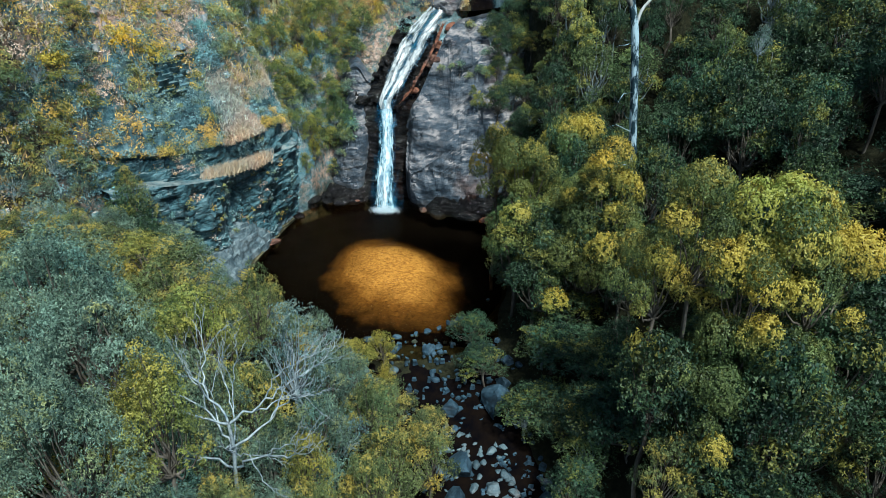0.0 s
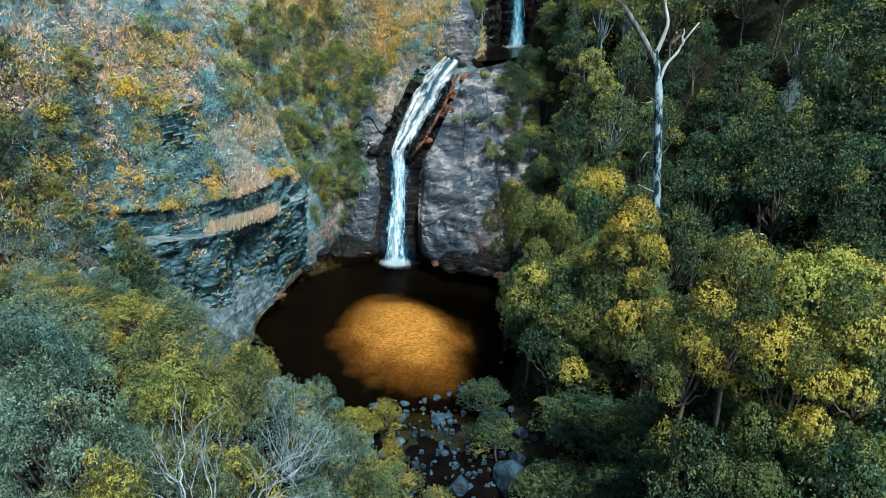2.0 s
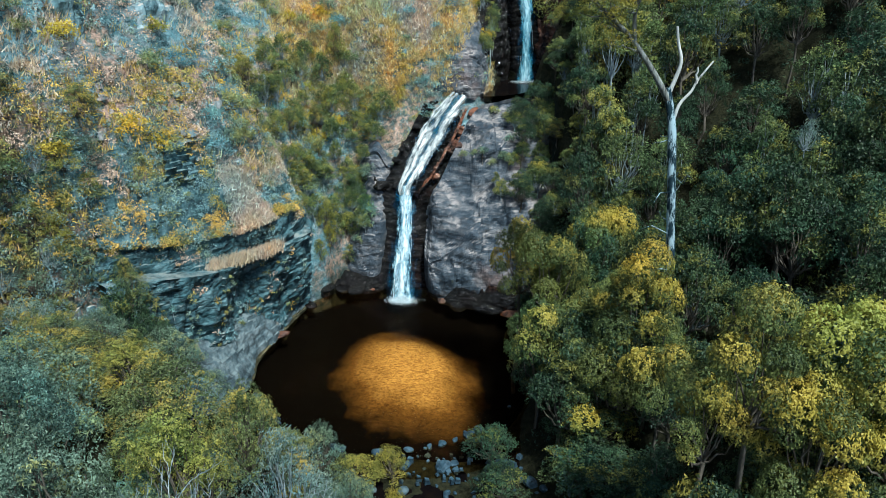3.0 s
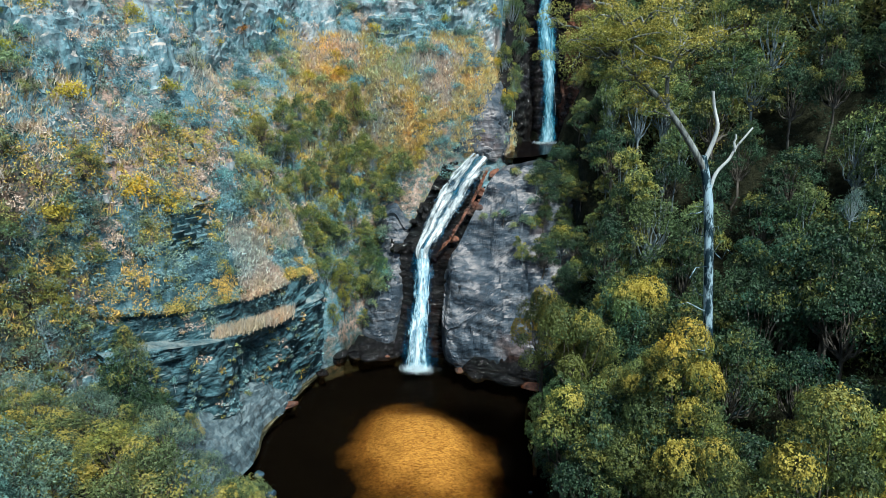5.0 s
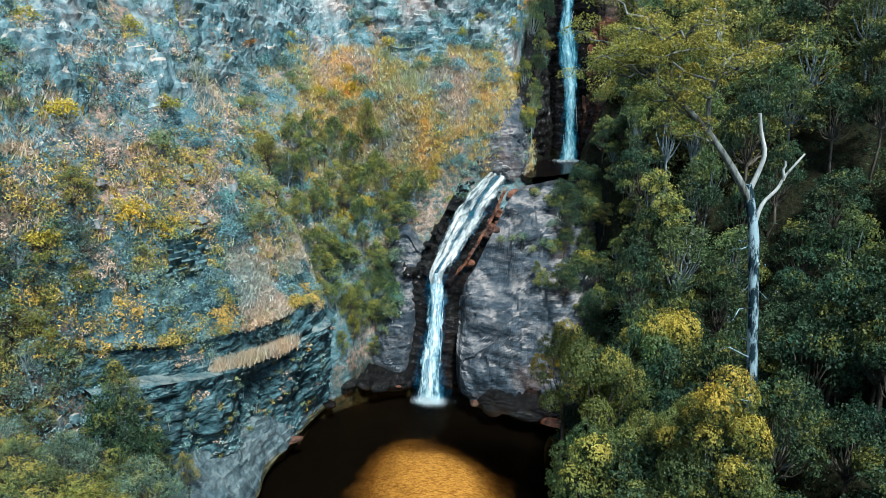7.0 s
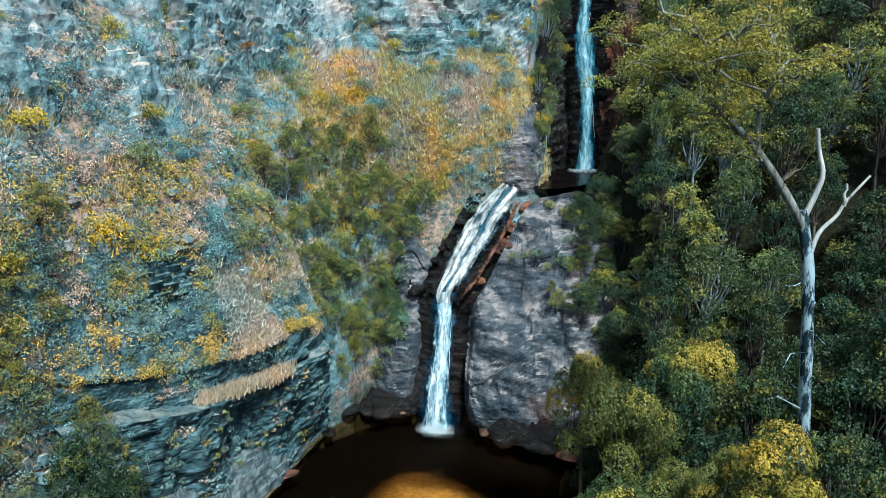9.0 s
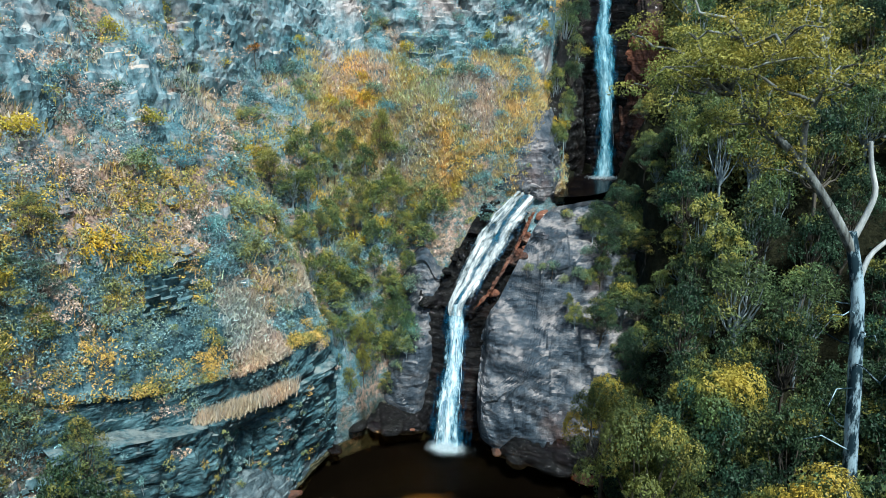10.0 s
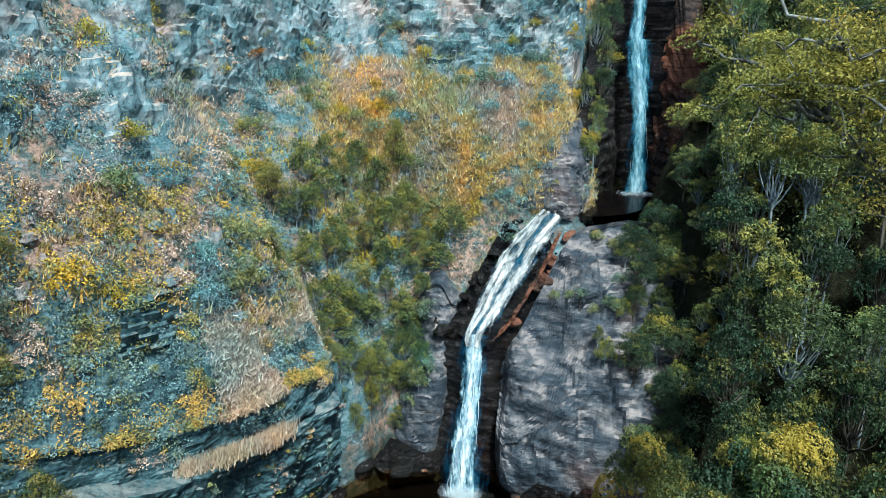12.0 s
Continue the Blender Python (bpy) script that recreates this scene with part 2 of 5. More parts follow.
def ground_material():
    m, nt, b = material("hillside_soil", 0.95, 0.1)
    pos = coords(nt)
    n1 = noise_tex(nt, pos, 0.22, 8, 0.65)
    n2 = noise_tex(nt, pos, 1.8, 8, 0.7)
    strata = noise_tex(nt, coords(nt, (0.7, 0.7, 1.6), (18, 10, 0)), 0.9, 9, 0.7, 0.5)
    rock = ramp(nt, strata, (0.3, (0.03, 0.05, 0.06)), (0.44, (0.14, 0.28, 0.32)), (0.58, (0.29, 0.46, 0.5)), (0.72, (0.64, 0.69, 0.69)))
    soil = ramp(nt, n2, (0.3, (0.05, 0.065, 0.055)), (0.46, (0.2, 0.23, 0.2)), (0.54, (0.48, 0.34, 0.26)), (0.65, (0.7, 0.47, 0.37)))
    # near-black soil: shade of forest gaps and hollows put into its colour
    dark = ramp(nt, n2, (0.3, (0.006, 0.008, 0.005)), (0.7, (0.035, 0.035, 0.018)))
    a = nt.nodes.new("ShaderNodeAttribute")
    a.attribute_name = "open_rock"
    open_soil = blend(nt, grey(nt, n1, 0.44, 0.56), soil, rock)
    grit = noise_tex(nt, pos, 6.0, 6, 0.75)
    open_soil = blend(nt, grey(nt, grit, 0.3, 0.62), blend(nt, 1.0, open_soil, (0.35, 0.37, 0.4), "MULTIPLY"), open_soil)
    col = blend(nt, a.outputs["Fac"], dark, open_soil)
    nt.links.new(col, b.inputs["Base Color"])
    bump(nt, b, sums(nt, "ADD", strata, n2), 0.9, 0.3)
    return m


def water_material():
    m, nt, b = material("dark_water", 0.03, 0.0)
    b.inputs["Base Color"].default_value = (0.45, 0.25, 0.09, 1)
    b.inputs["Transmission Weight"].default_value = 1.0
    b.inputs["IOR"].default_value = 1.03
    w = noise_tex(nt, coords(nt, (0.7, 2.0, 1), (0, 0, -25)), 2.2, 4, 0.55, 0.5)
    bump(nt, b, w, 0.7, 0.2)
    return m


def bed_material():
    m, nt, b = material("sand_with_depth_shade", 0.95, 0.1)
    pos = coords(nt)
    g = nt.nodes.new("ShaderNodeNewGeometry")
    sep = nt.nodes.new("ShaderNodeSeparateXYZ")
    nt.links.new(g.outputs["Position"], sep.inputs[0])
    # sand painted down to black with depth, for light lost in the water
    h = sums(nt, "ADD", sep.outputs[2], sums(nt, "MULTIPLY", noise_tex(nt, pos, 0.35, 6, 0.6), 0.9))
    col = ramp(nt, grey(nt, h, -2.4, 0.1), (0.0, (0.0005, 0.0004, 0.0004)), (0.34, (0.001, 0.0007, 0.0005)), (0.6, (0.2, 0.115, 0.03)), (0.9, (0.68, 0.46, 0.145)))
    # dark streaks in the sand colour imitate light broken by surface waves
    ripple_shade = noise_tex(nt, coords(nt, (0.5, 1.8, 1), (0, 0, -22)), 5.0, 5, 0.7, 0.8)
    col = blend(nt, grey(nt, ripple_shade, 0.4, 0.58), blend(nt, 1.0, col, (0.36, 0.3, 0.26), "MULTIPLY"), col)
    nt.links.new(col, b.inputs["Base Color"])
    return m


def fall_material(name, body, edge, lo, hi, most):
    m, nt, b = material(name, 0.35, 0.3)
    a = nt.nodes.new("ShaderNodeAttribute")
    a.attribute_name = "flow"
    c = nt.nodes.new("ShaderNodeAttribute")
    c.attribute_name = "cover"
    fields = []
    for scale in ((2.6, 0.7, 1.0), (0.9, 0.22, 1.0), (7.0, 2.4, 1.0)):
        mp = nt.nodes.new("ShaderNodeMapping")
        mp.inputs["Scale"].default_value = scale
        nt.links.new(a.outputs["Vector"], mp.inputs["Vector"])
        fields.append(noise_tex(nt, mp.outputs[0], 1.0, 5, 0.6, 0.35))
    tear = sums(nt, "ADD", sums(nt, "ADD", fields[0], fields[1]), sums(nt, "MULTIPLY", fields[2], 0.35))
    dense = sums(nt, "ADD", tear, sums(nt, "MULTIPLY", c.outputs["Fac"], 0.45))
    nt.links.new(sums(nt, "MULTIPLY", grey(nt, dense, lo, hi), most), b.inputs["Alpha"])
    nt.links.new(blend(nt, grey(nt, dense, lo + 0.1, hi + 0.25), edge, body), b.inputs["Base Color"])
    return m


def spray_material():
    m, nt, b = material("flying_spray", 0.5, 0.3)
    g = nt.nodes.new("ShaderNodeNewGeometry")
    nt.links.new(ramp(nt, g.outputs["Random Per Island"], (0.0, (0.5, 0.66, 0.72)), (1.0, (0.88, 0.9, 0.9))), b.inputs["Base Color"])
    b.inputs["Alpha"].default_value = 0.85
    return m


GROUND = ground_material()
WATER = water_material()


def deep_water_material():
    m, nt, b = material("deep_tannin_water", 0.08, 0.03)
    b.inputs["IOR"].default_value = 1.33
    n = noise_tex(nt, coords(nt), 0.7, 5, 0.6)
    nt.links.new(ramp(nt, n, (0.35, (0.002, 0.002, 0.003)), (0.75, (0.009, 0.006, 0.004))), b.inputs["Base Color"])
    bump(nt, b, noise_tex(nt, coords(nt, (1.2, 1.2, 1.2)), 2.0, 4, 0.6), 0.25, 0.05)
    return m


WATER_DEEP = deep_water_material()
BED = bed_material()
FALL = fall_material("white_water", (0.84, 0.86, 0.87), (0.24, 0.44, 0.53), 1.3, 1.58, 1.0)
FALL_GREY = fall_material("sliding_water", (0.78, 0.79, 0.78), (0.2, 0.24, 0.25), 1.3, 1.62, 1.0)
FALL_BLUE = fall_material("blue_white_water", (0.55, 0.74, 0.8), (0.05, 0.28, 0.4), 1.25, 1.75, 1.0)
MIST = fall_material("thin_blue_water", (0.06, 0.27, 0.42), (0.01, 0.09, 0.19), 1.3, 1.8, 0.6)
SPRAY = spray_material()

# ---- mesh tools ----
def lattice(ix, iy, iz, seed):
    h = (ix * 374761393 + iy * 668265263 + iz * 2147483647 + seed * 974634777) & 0x7FFFFFFF
    h = ((h ^ (h >> 13)) * 1274126177) & 0x7FFFFFFF
    return ((h ^ (h >> 16)) & 0xFFFFFF) / float(0xFFFFFF)


def vnoise(p, seed=0):
    """Value noise from 0 to 1 at the rows of p."""
    i = np.floor(p).astype(np.int64)
    f = p - i
    f = f * f * (3 - 2 * f)
    out = 0
    for dx in (0, 1):
        for dy in (0, 1):
            for dz in (0, 1):
                w = (f[:, 0] if dx else 1 - f[:, 0]) * (f[:, 1] if dy else 1 - f[:, 1]) * (f[:, 2] if dz else 1 - f[:, 2])
                out = out + w * lattice(i[:, 0] + dx, i[:, 1] + dy, i[:, 2] + dz, seed)
    return out


def fbm(p, scale, octaves=4, seed=0, gain=0.5):
    p = np.asarray(p, float) * scale
    total, amp, norm = 0, 1.0, 0
    for k in range(octaves):
        total = total + amp * (vnoise(p, seed + k) - 0.5)
        norm += amp
        amp *= gain
        p = p * 2.03 + 17.3
    return total / norm * 2


def mesh_from(name, verts, faces, mat, smooth=False, tint_and_light=None, tone=None):
    """A mesh from arrays; faces is an (n, 3) or (n, 4) array. Leaves may carry a tint, on crowns with sunlit yellow
    painted in, and a tone: light or dark, sprig by sprig.
    """
    me = bpy.data.meshes.new(name)
    verts, faces = np.asarray(verts, np.float32), np.asarray(faces, np.int32)
    n, k = faces.shape
    me.vertices.add(len(verts))
    me.vertices.foreach_set("co", verts.ravel())
    me.loops.add(n * k)
    me.loops.foreach_set("vertex_index", faces.ravel())
    me.polygons.add(n)
    me.polygons.foreach_set("loop_start", np.arange(0, n * k, k, dtype=np.int32))
    me.polygons.foreach_set("use_smooth", np.full(n, smooth))
    if tint_and_light is not None:
        if tone is None:
            tone = np.random.default_rng(n).random(n)
        for key, values in (("tint_and_light", tint_and_light), ("tone", tone)):
            me.attributes.new(key, "FLOAT", "FACE").data.foreach_set("value", np.asarray(values, np.float32))
    me.materials.append(mat)
    me.update(calc_edges=True)
    me.validate()
    return me


def part(name, me, parent, label=""):
    ob = new(name, me)
    ob.parent = parent
    return tagged(ob, label)


def grid_faces(nu, nv):
    a = (np.arange(nv - 1)[:, None] * nu + np.arange(nu - 1)[None, :]).ravel()
    return np.stack([a, a + 1, a + nu + 1, a + nu], 1)


def tubes(lines, sides=6):
    """Tapered bent tubes: lines of (points, radii). Returns vertices and faces."""
    vs, fs, base = [], [], 0
    for pts, radii in lines:
        pts, radii = np.asarray(pts, float), np.asarray(radii, float)
        n = len(pts)
        tang = np.gradient(pts, axis=0)
        tang /= np.linalg.norm(tang, axis=1)[:, None] + 1e-9
        ref = np.array([0.31, 0.95, 0.05])
        u = np.cross(tang, ref)
        u /= np.linalg.norm(u, axis=1)[:, None] + 1e-9
        v = np.cross(tang, u)
        ang = np.linspace(0, 2 * np.pi, sides, endpoint=False)
        ring = pts[:, None, :] + radii[:, None, None] * (np.cos(ang)[None, :, None] * u[:, None, :] + np.sin(ang)[None, :, None] * v[:, None, :])
        vs.append(ring.reshape(-1, 3))
        i = np.arange(n - 1)[:, None] * sides
        j = np.arange(sides)[None, :]
        j2 = (j + 1) % sides
        fs.append((base + np.stack([i + j, i + j2, i + sides + j2, i + sides + j], -1)).reshape(-1, 4))
        base += n * sides
    return np.concatenate(vs), np.concatenate(fs)


def bent(rng, a, b, r0, r1, n=6, wob=0.08):
    """A crooked tapering limb from a to b."""
    a, b = np.asarray(a, float), np.asarray(b, float)
    s = np.linspace(0, 1, n)[:, None]
    off = rng.normal(0, wob * np.linalg.norm(b - a), (n, 3)) * np.sin(np.pi * s)
    return a + (b - a) * s + off, np.linspace(r0, r1, n)


def leaves(rng, centres, outward, size, tint_and_light, slim=0.5, loose=0.7, simple=False):
    """Small folded leaf blades at the centres, facing about outward."""
    n = len(centres)
    nrm = outward + rng.normal(0, loose, (n, 3))
    nrm /= np.linalg.norm(nrm, axis=1)[:, None] + 1e-9
    u = np.cross(nrm, rng.normal(0, 1, (n, 3)))
    u /= np.linalg.norm(u, axis=1)[:, None] + 1e-9
    w = np.cross(nrm, u)
    s = (size * rng.uniform(0.65, 1.35, n))[:, None]
    a, c = centres - u * s, centres + u * s
    b, d = centres + w * s * slim + nrm * s * 0.2, centres - w * s * slim + nrm * s * 0.2
    if simple:
        v = np.stack([a, c, b + (b - centres) * 0.6], 1).reshape(-1, 3)
        return v, np.arange(3 * n).reshape(-1, 3), tint_and_light
    v = np.stack([a, b, c, d], 1).reshape(-1, 3)
    f = np.arange(4 * n).reshape(-1, 4)
    return v, f, tint_and_light


def clump_points(rng, n, c, r, flat=0.75, under=-0.25, shell=0.38):
    """Places and outward ways on a lumpy cap."""
    d = rng.normal(0, 1, (n * 3, 3))
    d /= np.linalg.norm(d, axis=1)[:, None]
    d = d[d[:, 2] > under][:n]
    lump = 1 + 0.35 * fbm(d + c, 2.2, 2, 5)
    rad = r * lump * (1 - shell * rng.random(len(d)) ** 2.2)
    p = np.asarray(c) + d * rad[:, None] * np.array([1, 1, flat])
    return p, d

from mathutils.bvhtree import BVHTree
# ---- the lie of the land ----
def soft_max(a, b, k=1.0):
    return np.logaddexp(a / k, b / k) * k


def soft_min(a, b, k=1.0):
    return -soft_max(-a, -b, k)


def step(a, lo, hi):
    s = np.clip((a - lo) / (hi - lo), 0, 1)
    return s * s * (3 - 2 * s)


def line_dist(x, y, ax, ay, bx, by):
    """Distance from a stretch of line, and how far along it."""
    dx, dy = bx - ax, by - ay
    s = np.clip(((x - ax) * dx + (y - ay) * dy) / (dx * dx + dy * dy), 0, 1)
    return np.hypot(x - ax - s * dx, y - ay - s * dy), s


def stream_x(y):
    return 6.5 - 8.5 * step(y, 14, 50)


def height(x, y):
    """The ground without its small relief: pool, stream, banks and the steep amphitheatre."""
    bed = -0.12 * np.maximum(47 - y, 0) - 0.55
    axis = stream_x(y)
    right_on = step(y, 50, 62)
    # banks of the stream
    left_bank = bed + soft_min(0.82 * np.maximum(axis - 4.0 - 3.0 * step(y, 36, 44) - x, 0), 13.5 + 0 * x, 1.0)
    left_bank = left_bank * (1 - 0.9 * step(y, 40, 49)) - 30 * step(y, 47, 55)
    right_bank = bed + 0.60 * np.maximum(x - (axis + 4.2 + 1.5 * right_on), 0) ** 1.02
    h = np.maximum(left_bank, right_bank)
    # forested slope behind the right bank
    h = soft_max(h, 0.62 * (x - 3.5) + 1.05 * (y - 66) - 9 * (1 - step(x, 2, 7)), 1.0)
    # left hillside over its cliff
    side = 18.4 - 2.05 * (x + 25) + 0.83 * (y - 58)
    brink = (x + 18.9) * 0.85 - (y - 68.9) * 0.52
    side = side - 24.0 * np.maximum(brink + 0.9 + 0.45 * np.clip(y - 64, 0, 7), 0)
    # gully behind the ridge of the promontory
    side = side - (13 + 6 * step(-x, 26, 32)) * step(y, 66.8, 73) * (1 - step(-x, 36, 44))
    side = side - 7 * (1 - step(y, 34, 48))
    h = soft_max(h, side, 0.6)
    # slope at the back, over the fall
    back = 14.6 + 1.5 * (y - 80.5) - 0.42 * (x + 16)
    back = back - 3.5 * step(x, -15.5, -12.5) * (1 - step(y, 88, 93))
    back = np.where(back < 6, 6 - (6 - back) * 2.2, back)
    h = soft_max(h, soft_min(back, 60 + 0 * x, 3), 0.8)
    d, s = line_dist(x, y, -17, 77, -22.5, 85)
    h = h - 5.0 * np.exp(-((d / 3.5) ** 2)) * (h > 3)
    # rock apron beside the fall
    apron = np.minimum(1.62 * (y - 74.6), 19.0)
    wide = step(x, -16, -12) * (1 - step(x, 4, 8))
    h = np.where(wide > 0, np.maximum(h, apron * wide - 30 * (1 - wide)), h)
    near_fall = step(x, -20.5, -17.5) * (1 - step(x, 5, 8)) * (y > 70) * (y < 90)
    h = np.where(near_fall > 0, np.minimum(h, 1.62 * (y - 77.2) + 14 * (1 - near_fall)), h)
    # upper basin and the slot of the fall
    d, s = line_dist(x, y, 0.4, 91.5, 3.2, 105)
    h = np.where(y > 82, soft_min(h, 18.0 + 3.2 * np.maximum(d - 2.4, 0), 0.4), h)
    d, s = line_dist(x, y, -10.2, 73.0, -10.8, 79.3)
    h = h - 1.3 * np.exp(-((d / 1.8) ** 2))
    d, s = line_dist(x, y, -10.8, 79.3, -5.0, 89.5)
    h = h - 1.0 * np.exp(-((d / 1.8) ** 2))
    # pool
    e = np.hypot((x + 9.0) / 12.6, (y - 61.0) / 13.4) + 0.05 * np.sin(3 * np.arctan2(y - 61, x + 9) + 0.6)
    h = np.where((e < 1) | ((e < 1.3) & (y > 52) & (x < 2) & (h < 5)), -2.5, h - 3.0 * (1 - step(e, 1.0, 1.05)))
    return np.minimum(h, 70)




def spaced(lo, hi, fine_lo, fine_hi, fine, far_growth=1.25):
    """Grid lines: close together in the fine stretch, then wider and wider apart."""
    mid = list(np.arange(fine_lo, fine_hi + 1e-6, fine))
    down, up, s = [], [], fine
    while fine_lo - sum(down) > lo:
        s *= far_growth
        down.append(s)
    s = fine
    while fine_hi + sum(up) < hi:
        s *= far_growth
        up.append(s)
    return np.array(list(fine_lo - np.cumsum(down)[::-1]) + mid + list(fine_hi + np.cumsum(up)))


def build_ground():
    gx, gy = spaced(-420, 420, -46, 44, 0.5), spaced(-300, 600, 6, 118, 0.5)
    X, Y = np.meshgrid(gx, gy)
    x, y = X.ravel(), Y.ravel()
    z = height(x, y)
    p = np.stack([x, y, z], 1)
    rough = step(z, 1.5, 5) * step(y, 40, 50)
    z = z + rough * (1.3 * fbm(p, 0.22, 4, 3) + 0.5 * fbm(p, 0.9, 3, 9)) + (1 - rough) * 0.25 * fbm(p, 0.7, 3, 5)
    p[:, 2] = z
    # lumps sideways on the steep parts, so that they read as broken rock
    steep = step(z, 4, 8) * (y > 45) * (np.abs(x) < 44) * (y < 116)
    for axis, seed in ((0, 21), (1, 37)):
        p[:, axis] += steep * 0.55 * fbm(np.stack([x, y, z * 1.6], 1), 0.5, 3, seed)
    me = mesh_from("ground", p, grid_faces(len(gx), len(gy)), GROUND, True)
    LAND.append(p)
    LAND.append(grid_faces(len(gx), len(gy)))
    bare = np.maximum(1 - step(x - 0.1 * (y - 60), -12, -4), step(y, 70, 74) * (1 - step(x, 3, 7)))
    # low ground and the upper slot keep the painted dark as well
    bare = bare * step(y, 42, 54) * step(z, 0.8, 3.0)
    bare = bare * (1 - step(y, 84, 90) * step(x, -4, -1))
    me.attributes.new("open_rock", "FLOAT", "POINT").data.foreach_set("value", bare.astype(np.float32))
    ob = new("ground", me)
    return tagged(ob, "steep gorge ground of soil, dry grass and grey rock", "ground", kind="structure")


LAND = []
ground = build_ground()
LAND_TREE = BVHTree.FromPolygons([Vector(v) for v in LAND[0].tolist()], LAND[1].tolist())


def ground_at(x, y):
    return LAND_TREE.ray_cast(Vector((x, y, 300)), Vector((0, 0, -1)))[0].z


def on_ground(rng, count, x0, x1, y0, y1, wanted):
    """Places spread evenly over the ground's own surface, where wanted(x, y, z) gives more than chance; with the ground's normals."""
    v, f = LAND
    mid = v[f].mean(1)
    keep = (mid[:, 0] > x0) & (mid[:, 0] < x1) & (mid[:, 1] > y0) & (mid[:, 1] < y1)
    f = f[keep]
    a, b, c, d = (v[f[:, k]] for k in range(4))
    nrm = np.cross(c - a, d - b)
    area = np.linalg.norm(nrm, axis=1)
    pick = rng.choice(len(f), count, p=area / area.sum())
    s, t = rng.random((count, 1)), rng.random((count, 1))
    p = (a[pick] * (1 - s) + b[pick] * s) * (1 - t) + (d[pick] * (1 - s) + c[pick] * s) * t
    ok = rng.random(count) < wanted(p[:, 0], p[:, 1], p[:, 2])
    return p[ok], (nrm[pick] / area[pick][:, None])[ok]


def smooth_curve(points, n):
    """n places along a smooth curve through a few points."""
    pts = np.asarray(points, float)
    pts = np.concatenate([[2 * pts[0] - pts[1]], pts, [2 * pts[-1] - pts[-2]]])
    u = np.linspace(0, len(pts) - 3 - 1e-6, n)
    i = u.astype(int)
    f = (u - i)[:, None]
    a, b, c, d = pts[i], pts[i + 1], pts[i + 2], pts[i + 3]
    return 0.5 * (2 * b + (c - a) * f + (2 * a - 5 * b + 4 * c - d) * f ** 2 + (3 * b - a - 3 * c + d) * f ** 3)


FACES = {}


def cliff(name, foot, brow, mat, label, outward, bulge=0.6, rough=0.7, ledges=0.5, dip=(0.0, 0.0), cell=0.28, back=2.5, seed=1, bed=1.3, shift=0.0, blocky=0.7, rise=0.25, block_size=(2.4, 2.4, 1.5), swell=1.0, tuck=0.0, kind="structure"):
    """A rock face between two curves, broken by tilted beds, with a top that runs back into the hill."""
    length = np.linalg.norm(np.diff(np.asarray(foot, float), axis=0), axis=1).sum()
    tall = np.linalg.norm(np.asarray(brow, float).mean(0) - np.asarray(foot, float).mean(0))
    nu, nv = int(np.clip(length / cell, 12, 130)), int(np.clip(tall / cell, 10, 90))
    lo, hi = smooth_curve(foot, nu), smooth_curve(brow, nu)
    out = np.asarray(outward, float) / np.linalg.norm(outward)
    lo, hi = lo + out * (shift - 1.0 * (shift > 0.15)) - np.array([0, 0, 3.5 if tuck else 0]), hi + out * shift
    rows = []
    for v in np.linspace(0, 1, nv):
        rows.append(lo + (hi - lo) * v + out * bulge * math.sin(math.pi * v ** 0.8))
    for k in range(1, 5):
        rows.append(hi - np.array([out[0], out[1], -rise]) * back * k / 4)
    p = np.stack(rows).reshape(-1, 3)
    v = np.repeat(np.r_[np.linspace(0, 1, nv), np.ones(4)], nu)
    # beds: a saw of ledges over the tilted height
    h = p[:, 2] + dip[0] * p[:, 0] + dip[1] * p[:, 1] + 0.8 * fbm(p, 0.25, 3, seed + 4)
    saw = (h / bed) % 1.0
    strength = 0.3 + 0.7 * step(fbm(p * np.array([1, 1, 2.5]), 0.35, 2, seed + 9), -0.2, 0.3)
    warp = np.stack([fbm(p, 0.5, 2, seed + k) for k in (20, 21, 22)], 1)
    tilt = p + np.outer(p[:, 2], (0.25, 0.1, 0)) + 0.9 * warp
    block = vnoise(np.floor(tilt / block_size) + 0.5, seed + 13) - 0.5 + 0.35 * (vnoise(np.floor(tilt / block_size * 2.7) + 0.5, seed + 14) - 0.5)
    push = rough * fbm(p, 0.3, 4, seed) + ledges * strength * (saw ** 1.6 - 0.5) + blocky * block + 0.14 * rough * fbm(p * np.array([0.7, 0.7, 2.0]), 1.5, 3, seed + 2)
    push = push + swell * fbm(p, 0.13, 2, seed + 30)
    fade = np.where(v >= 1, 0.5, 1.0)
    # the ends and the foot run back into the hill
    u = np.tile(np.linspace(0, 1, nu), nv + 4)
    edge = np.minimum(u, 1 - u) / 0.25 + 0.8 * fbm(p, 0.35, 3, seed + 50)
    push = push * (1 if not tuck else step(edge, 0, 0.7)) - tuck * (1 - step(edge, 0.0, 0.8))
    p = p + (out[None, :] * push[:, None] + np.array([0, 0, 0.25]) * push[:, None]) * fade[:, None]
    FACES[name] = p.reshape(nv + 4, nu, 3)
    faces = grid_faces(nu, nv + 4)
    if np.cross(lo[-1] - lo[0], hi[0] - lo[0]) @ out < 0:
        faces = faces[:, ::-1]
    ob = new(name, mesh_from(name, p, faces, mat, False))
    return tagged(ob, label, "rock face", kind=kind)


